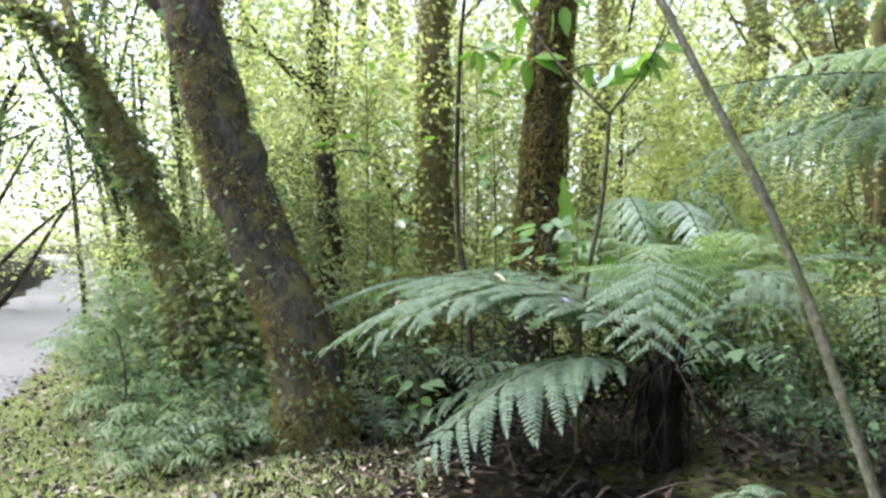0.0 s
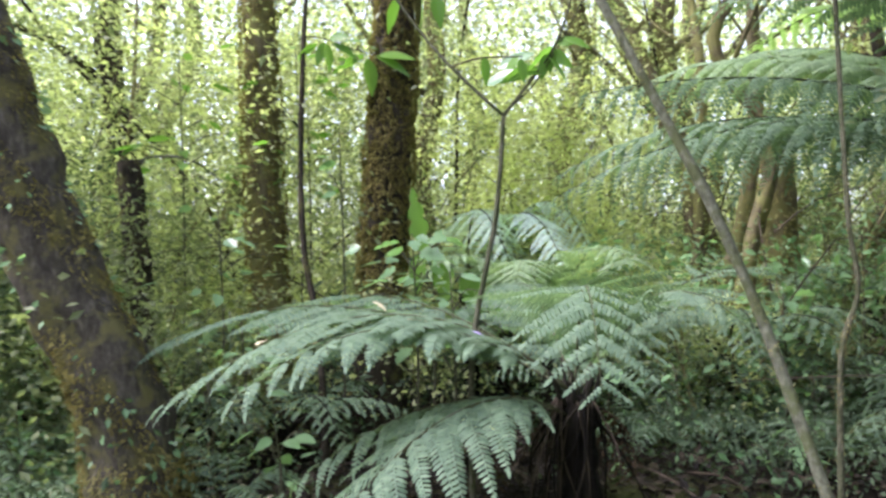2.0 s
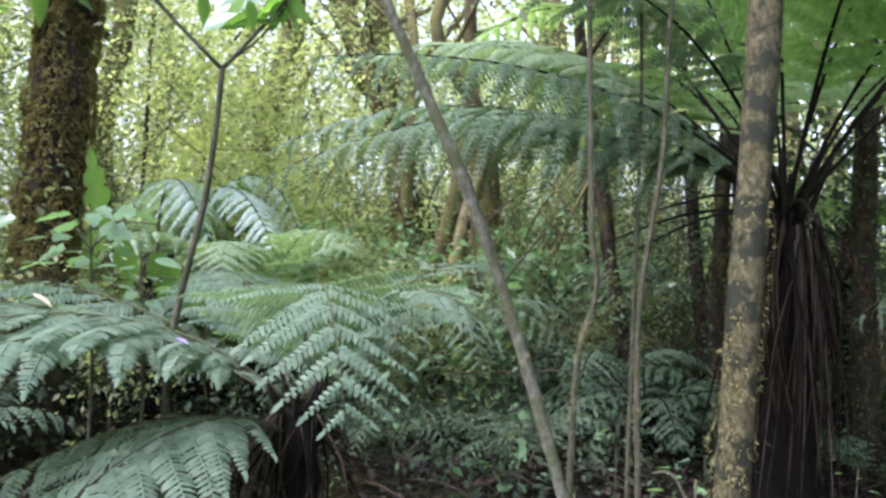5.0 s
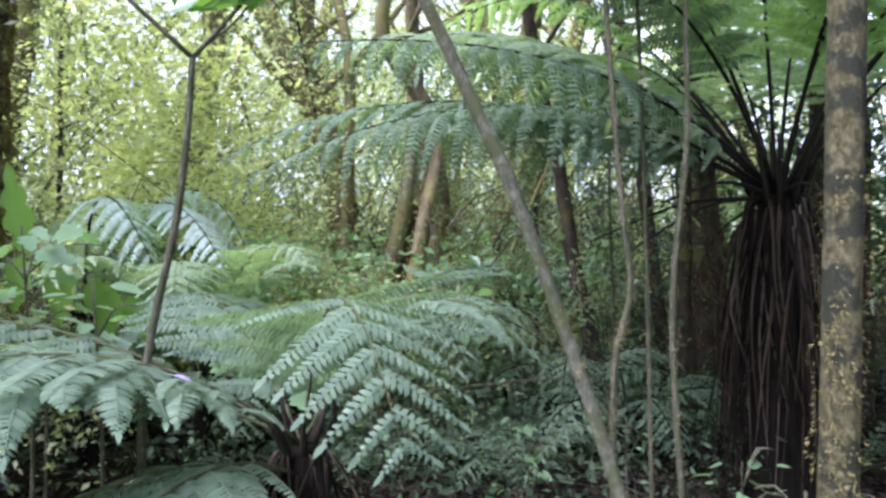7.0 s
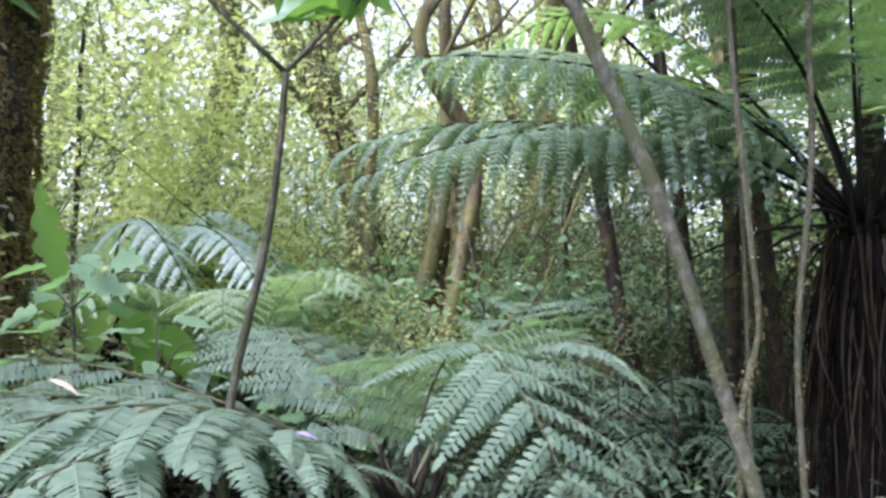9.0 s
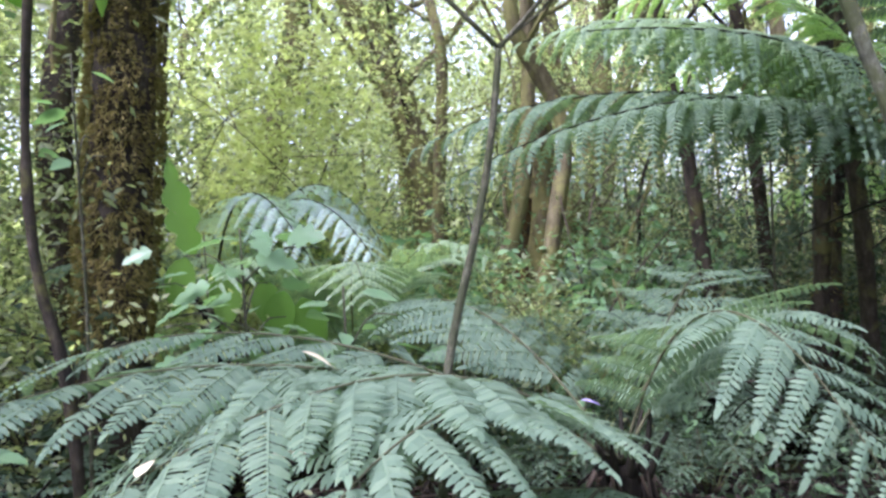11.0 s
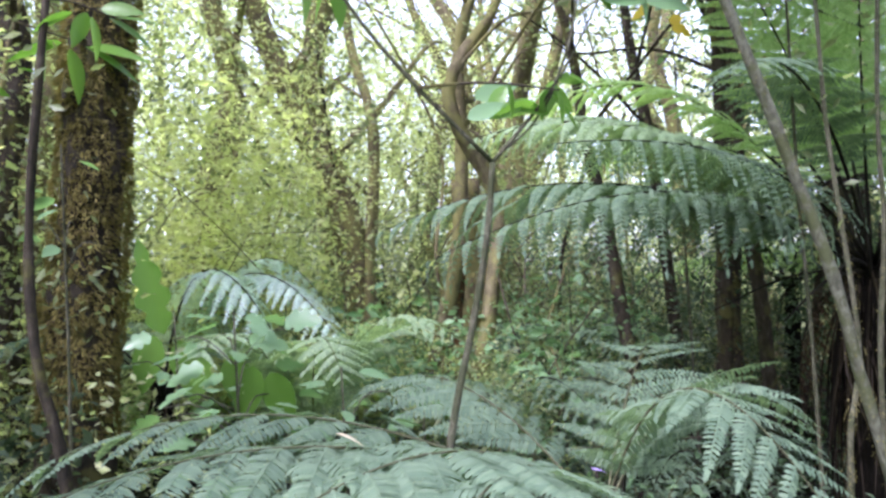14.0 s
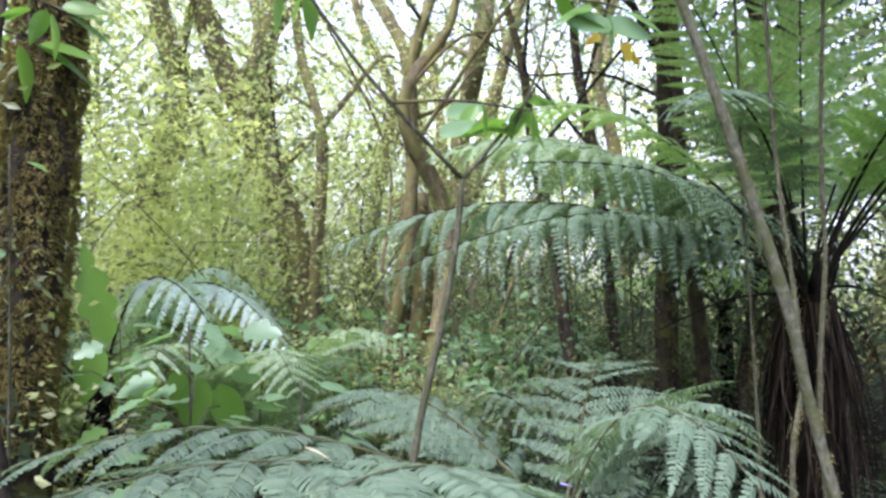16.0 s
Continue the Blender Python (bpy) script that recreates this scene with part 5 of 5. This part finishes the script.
# mossy fallen log
lg = root("mossy_log", (4.5, 5.9, float(ground_z(4.5, 5.9)) + 0.1), "fallen branch covered with yellow-green moss", "log")
ll = smooth_line([(-0.9, 0.5, -0.25), (-0.3, 0.2, 0.25), (0.4, -0.2, 0.6), (1.2, -0.7, 0.4), (1.6, -0.9, -0.2)], 26)
put_part("branch", mesh_of("branch", *tube(ll, [0.09, 0.08, 0.07, 0.05], 10, 0.2, 5), BARK_BROWN, True), lg)
put_part("moss", mesh_of("moss", *surface_tufts(ll, [0.09, 0.08, 0.07, 0.05], 2600, 0.06, 3.0, hang=0.5), MOSS_GREEN), lg, "yellow-green moss")

# ---------------------------------------------------------------- masses of leaves that nobody could count
def scatter(n, x0, x1, y0, y1):
    return rng.uniform(x0, x1, n), rng.uniform(y0, y1, n)


def mass(name, pts, size, mat, label, category="foliage", **kw):
    tagged(new(name, leaf_mass(name, pts, size, mat, **kw)), label, category, kind="stuff")


# litter on the floor, shade put into its colour
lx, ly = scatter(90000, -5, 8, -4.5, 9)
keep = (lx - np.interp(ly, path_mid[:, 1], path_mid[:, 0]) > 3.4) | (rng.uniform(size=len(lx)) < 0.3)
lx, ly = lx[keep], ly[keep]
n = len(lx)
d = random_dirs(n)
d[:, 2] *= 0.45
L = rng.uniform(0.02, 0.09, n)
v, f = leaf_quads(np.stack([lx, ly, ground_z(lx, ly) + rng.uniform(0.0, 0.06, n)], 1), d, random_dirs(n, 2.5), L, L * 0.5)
tagged(new("leaf_litter", mesh_of("leaf_litter", v, f, LITTER_SHADED)), "brown leaf litter over the forest floor, darkened for shade", "litter", kind="stuff")

# twigs in the litter
pieces = []
for k in range(160):
    x, y = rng.uniform(-1, 6), rng.uniform(2.0, 7.5)
    a, ln = rng.uniform(0, 6.3), rng.uniform(0.2, 0.8)
    z = float(ground_z(x, y)) + 0.03
    e = (x + ln * math.cos(a), y + ln * math.sin(a))
    pieces.append(tube(smooth_line([(x, y, z), ((x + e[0]) / 2, (y + e[1]) / 2, z + rng.uniform(0, 0.12)), (*e, float(ground_z(*e)) + rng.uniform(0.0, 0.15))], 6), [0.008, 0.006, 0.003], 5))
tagged(new("twigs", mesh_of("twigs", *joined(pieces), TWIG, True)), "dead brown twigs lying on the forest floor", "twigs", kind="stuff")

# undergrowth
def under(name, n, per, region, zlo, zhi, spread, size, mat, label, avoid=True):
    x, y = scatter(n, *region)
    keep = np.ones(n, bool)
    if avoid:
        keep &= ~((x > -2.6) & (x < 1.9) & (y < 3.2))
        keep &= ~((np.hypot(x - 0.3, y - 4.0) < 1.15))
        keep &= x > np.interp(y, path_mid[:, 1], path_mid[:, 0]) + 1.1 + 0.9 * (y < 9)
    x, y = x[keep], y[keep]
    c = np.stack([x, y, ground_z(x, y) + rng.uniform(zlo, zhi, len(x))], 1)
    p = clumps(c, spread, per)
    p[:, 2] = np.maximum(p[:, 2], ground_z(p[:, 0], p[:, 1]) + 0.02)
    mass(name, p, size, mat, label)


under("undergrowth", 420, 40, (-5.5, 9, 4.3, 10), 0.05, 0.5, 0.17, 0.06, LEAF_SHADED, "low green undergrowth of the forest, darkened for shade")
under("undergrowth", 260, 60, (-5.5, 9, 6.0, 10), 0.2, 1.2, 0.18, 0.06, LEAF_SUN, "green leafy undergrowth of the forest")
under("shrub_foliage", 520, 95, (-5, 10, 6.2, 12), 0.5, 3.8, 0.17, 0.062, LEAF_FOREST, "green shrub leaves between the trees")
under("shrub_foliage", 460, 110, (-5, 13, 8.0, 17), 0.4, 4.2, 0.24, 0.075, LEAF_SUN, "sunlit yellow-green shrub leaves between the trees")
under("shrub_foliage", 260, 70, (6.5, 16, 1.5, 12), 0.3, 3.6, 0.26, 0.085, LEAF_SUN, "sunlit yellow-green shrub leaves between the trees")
under("bank_plants", 240, 22, (-3.6, -1.0, 5.0, 8.5), 0.03, 0.32, 0.13, 0.085, FERN_MID, "green plants crowding the bank beside the path")
under("undergrowth", 330, 26, (1.7, 6.0, 3.3, 6.6), 0.03, 0.35, 0.13, 0.05, LEAF_SHADED, "low plants under the tree ferns, darkened for shade")
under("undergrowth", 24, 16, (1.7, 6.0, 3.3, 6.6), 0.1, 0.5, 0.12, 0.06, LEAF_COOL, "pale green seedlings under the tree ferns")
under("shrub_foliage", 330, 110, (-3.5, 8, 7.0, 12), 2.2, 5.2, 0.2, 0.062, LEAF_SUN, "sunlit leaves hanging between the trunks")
under("shrub_foliage", 520, 90, (5.0, 12, -2.5, 4.8), 0.3, 6.0, 0.3, 0.085, LEAF_SHADED, "shaded green leaves behind the large tree fern")
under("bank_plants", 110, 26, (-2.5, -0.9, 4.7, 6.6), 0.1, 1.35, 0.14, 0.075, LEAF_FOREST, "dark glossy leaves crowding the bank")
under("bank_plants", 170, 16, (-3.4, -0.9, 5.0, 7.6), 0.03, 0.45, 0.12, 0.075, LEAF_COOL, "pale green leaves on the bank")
under("undergrowth", 210, 60, (5.0, 9.0, 3.0, 6.2), 0.1, 2.4, 0.22, 0.06, LEAF_SHADED, "dark shaded foliage behind the tree ferns")
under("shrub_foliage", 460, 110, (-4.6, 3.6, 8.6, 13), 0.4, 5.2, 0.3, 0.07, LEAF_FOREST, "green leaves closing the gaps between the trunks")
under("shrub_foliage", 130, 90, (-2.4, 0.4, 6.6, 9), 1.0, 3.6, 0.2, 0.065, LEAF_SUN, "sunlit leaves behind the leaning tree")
under("undergrowth", 110, 26, (2.6, 5.6, 4.8, 7.4), 0.2, 1.7, 0.15, 0.055, LEAF_COOL, "green seedlings between the tree ferns")
c = np.stack([rng.uniform(-10.5, -6.4, 170), rng.uniform(4, 13, 170), rng.uniform(0.2, 3.6, 170)], 1)
c = c[c[:, 0] < np.interp(c[:, 1], path_mid[:, 1], path_mid[:, 0]) - 1.5]
mass("shrub_foliage", clumps(c, 0.24, 90), 0.07, LEAF_FOREST, "green shrubs on the far side of the path")
c = np.stack([rng.normal(3.6, 0.6, 80), rng.normal(8.3, 0.5, 80), rng.uniform(0.9, 2.5, 80)], 1)
mass("bright_bush", clumps(c, 0.16, 60), 0.07, LEAF_SUN_PALE, "low yellow-green sunlit bush of small leaves", "bush")
under("undergrowth", 190, 14, (2.2, 5.6, 5.0, 7.6), 0.15, 1.5, 0.12, 0.1, LEAF_COOL, "pale broad leaves of seedlings between the ferns")
# vines and dead twigs tangled between the trees
pieces = []
for k in range(420):
    x, y = rng.uniform(-2.5, 8.5), rng.uniform(4.9, 10)
    if math.hypot(x - 0.4, y - 4.6) < 1.5:
        continue
    if math.hypot(x - 0.4, y - 4.6) < 3.0 and y < 7.2:
        continue
    z = float(ground_z(x, y)) + (0 if k % 2 else rng.uniform(0.4, 2.0))
    ln = rng.uniform(0.6, 2.2)
    d = np.array([rng.normal() * 0.55, rng.normal() * 0.55, rng.uniform(0.3, 1.2)])
    p0 = np.array([x, y, z])
    r = rng.uniform(0.003, 0.009)
    pieces.append(tube(smooth_line([p0, p0 + d * ln * 0.35 + rng.normal(size=3) * 0.08, p0 + d * ln * 0.7 + rng.normal(size=3) * 0.14, p0 + d * ln + rng.normal(size=3) * 0.15 - (0, 0, 0.1 * ln)], 7), [r, r * 0.8, r * 0.4], 5))
tagged(new("twigs_and_vines", mesh_of("twigs_and_vines", *joined(pieces), TWIG, True)), "tangle of thin brown twigs and vines between the trees", "twigs", kind="stuff")
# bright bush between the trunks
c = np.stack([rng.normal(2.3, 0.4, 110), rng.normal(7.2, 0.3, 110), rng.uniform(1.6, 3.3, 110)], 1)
mass("bright_bush", clumps(c, 0.14, 48), 0.072, LEAF_SUN_PALE, "yellow-green sunlit bush of small leaves", "bush")

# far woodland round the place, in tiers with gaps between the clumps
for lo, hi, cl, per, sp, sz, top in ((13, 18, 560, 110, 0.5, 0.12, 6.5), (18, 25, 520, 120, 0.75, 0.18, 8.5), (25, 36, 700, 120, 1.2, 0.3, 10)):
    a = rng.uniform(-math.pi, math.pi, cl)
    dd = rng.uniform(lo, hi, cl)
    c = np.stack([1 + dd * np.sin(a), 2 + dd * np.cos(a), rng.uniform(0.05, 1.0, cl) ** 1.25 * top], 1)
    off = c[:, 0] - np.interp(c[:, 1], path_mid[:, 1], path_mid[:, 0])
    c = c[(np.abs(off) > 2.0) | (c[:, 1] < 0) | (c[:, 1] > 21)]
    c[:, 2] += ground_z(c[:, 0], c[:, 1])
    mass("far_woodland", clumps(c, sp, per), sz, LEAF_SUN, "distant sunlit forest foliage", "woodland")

low = np.stack([rng.uniform(-2, 22, 520), rng.uniform(-4, 24, 520), rng.uniform(0.05, 1.0, 520) * 4.6], 1)
low = low[np.hypot(low[:, 0] - 1, low[:, 1] - 2) > 12.5]
low[:, 2] += ground_z(low[:, 0], low[:, 1])
mass("far_woodland", clumps(low, 0.5, 150), 0.12, LEAF_FOREST, "shaded lower foliage of the distant forest", "woodland")
left = np.stack([rng.uniform(-14, -6, 240), rng.uniform(9, 21, 240), rng.uniform(0.3, 6.5, 240)], 1)
left = left[np.abs(left[:, 0] - np.interp(left[:, 1], path_mid[:, 1], path_mid[:, 0])) > 1.9]
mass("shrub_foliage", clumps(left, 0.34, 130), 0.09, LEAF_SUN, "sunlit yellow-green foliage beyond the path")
hang = np.stack([rng.uniform(-4.4, -2.2, 90), rng.uniform(5.2, 7.4, 90), rng.uniform(1.9, 4.2, 90)], 1)
mass("climber_foliage", clumps(hang, 0.17, 80), 0.06, LEAF_SHADED, "dark climbing leaves hanging from the arched trunk")

wall = np.stack([rng.uniform(-21, -6, 240), rng.uniform(17, 29, 240), rng.uniform(0.1, 1.0, 240) ** 1.1 * 8.5], 1)
wall = wall[np.abs(wall[:, 0] - np.interp(wall[:, 1], path_mid[:, 1], path_mid[:, 0])) > 1.8 * (wall[:, 1] < 22)]
wall[:, 2] += ground_z(wall[:, 0], wall[:, 1])
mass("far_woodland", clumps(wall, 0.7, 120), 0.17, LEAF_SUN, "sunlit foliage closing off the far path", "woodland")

# roof of the forest, gaps cut to let light in, unseen clumps added for shade
a, dd = rng.uniform(-math.pi, math.pi, 700), 13 * np.sqrt(rng.uniform(0, 1, 700))
c = np.stack([2 + dd * np.sin(a), 4 + dd * np.cos(a), rng.uniform(5.6, 9.0, 700)], 1)
c = c[np.hypot(c[:, 0] + 0.8, c[:, 1] - 0.5) > 5.0]
c = c[~((c[:, 0] > -6.5) & (c[:, 0] < 3.4) & (c[:, 1] > 4.4) & (c[:, 1] < 9.0))]
c = c[~((c[:, 0] < -1.5) & (c[:, 1] < 9) & (rng.uniform(size=len(c)) < 0.6))]
# unseen clumps added above the tree ferns to shade the right side
shade = np.vstack([np.stack([rng.uniform(0.7, 2.6, 46), rng.uniform(2.3, 3.7, 46), rng.uniform(4.3, 5.2, 46)], 1), np.stack([rng.uniform(0.6, 3.6, 70), rng.uniform(0.6, 3.6, 70), rng.uniform(4.6, 6.2, 70)], 1), np.stack([rng.uniform(1.8, 5.0, 70), rng.uniform(1.5, 5.2, 70), rng.uniform(4.4, 5.8, 70)], 1), np.stack([rng.uniform(2.2, 9.0, 130), rng.uniform(-1.5, 6.5, 130), rng.uniform(5.0, 8.5, 130)], 1),
                   np.stack([rng.uniform(1.4, 4.8, 40), rng.uniform(3.0, 5.6, 40), rng.uniform(5.0, 7.0, 40)], 1)])
# unseen clumps added to shade the path
over = np.stack([rng.uniform(-14, -5.5, 60), rng.uniform(6, 18, 60), rng.uniform(6, 9, 60)], 1)
mass("canopy", clumps(np.vstack([c, shade, over]), 0.4, 60), 0.13, LEAF_FOREST, "leafy forest canopy overhead, with unseen clumps added for shade", "canopy")

# grass and low plants beside the path
gx_, gy_ = scatter(330000, -6.5, 0.0, -4.5, 11)
off = gx_ - np.interp(gy_, path_mid[:, 1], path_mid[:, 0])
ok = (off > 0.8) & (off < 4.2) & (rng.uniform(size=len(off)) < 1.25 - 0.24 * off)
gx_, gy_ = gx_[ok], gy_[ok]
n = len(gx_)
d = random_dirs(n)
d[:, 2] = np.abs(d[:, 2]) + 0.7
L = rng.uniform(0.02, 0.065, n)
v, f = leaf_quads(np.stack([gx_, gy_, ground_z(gx_, gy_)], 1), d, random_dirs(n), L, L * 0.3)
tagged(new("grass", mesh_of("grass", v, f, GRASS)), "short yellow-green grass and moss along the path", "grass", kind="stuff")

# pale dead leaves strewn over the verge
gx_, gy_ = scatter(28000, -5.5, 0.2, -4.0, 9)
off = gx_ - np.interp(gy_, path_mid[:, 1], path_mid[:, 0])
ok = (off > 0.6) & (off < 4.3) & (rng.uniform(size=len(off)) < 0.9 - 0.16 * np.abs(off - 1.2))
gx_, gy_ = gx_[ok], gy_[ok]
n = len(gx_)
d = random_dirs(n)
d[:, 2] *= 0.3
L = rng.uniform(0.03, 0.085, n)
v, f = leaf_quads(np.stack([gx_, gy_, ground_z(gx_, gy_) + rng.uniform(0.01, 0.05, n)], 1), d, random_dirs(n, 3.0), L, L * 0.45)
tagged(new("leaf_litter", mesh_of("leaf_litter", v, f, VERGE_LITTER)), "pale tan dead leaves strewn over the grass verge", "litter", kind="stuff")

# dense unseen shrubs added at the walker's back to block light
back = np.vstack([np.stack([rng.uniform(-1.0, 9.0, 330), rng.uniform(-7.0, -2.6, 330), rng.uniform(0.2, 5.0, 330)], 1), np.stack([rng.uniform(4.6, 8.5, 120), rng.uniform(-2.6, 0.6, 120), rng.uniform(0.2, 5.0, 120)], 1)])
mass("shrub_foliage", clumps(back, 0.4, 80), 0.11, LEAF_SHADED, "unseen shrubs added behind the walker to block light")

# leaves crowding the foot of the mossy trunk, its shade put into their colour
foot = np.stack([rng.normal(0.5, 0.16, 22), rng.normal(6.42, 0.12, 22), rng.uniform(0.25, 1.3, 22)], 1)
mass("undergrowth", clumps(foot, 0.1, 12), 0.1, LEAF_SHADED, "green leaves at the foot of a mossy trunk, darkened for shade")
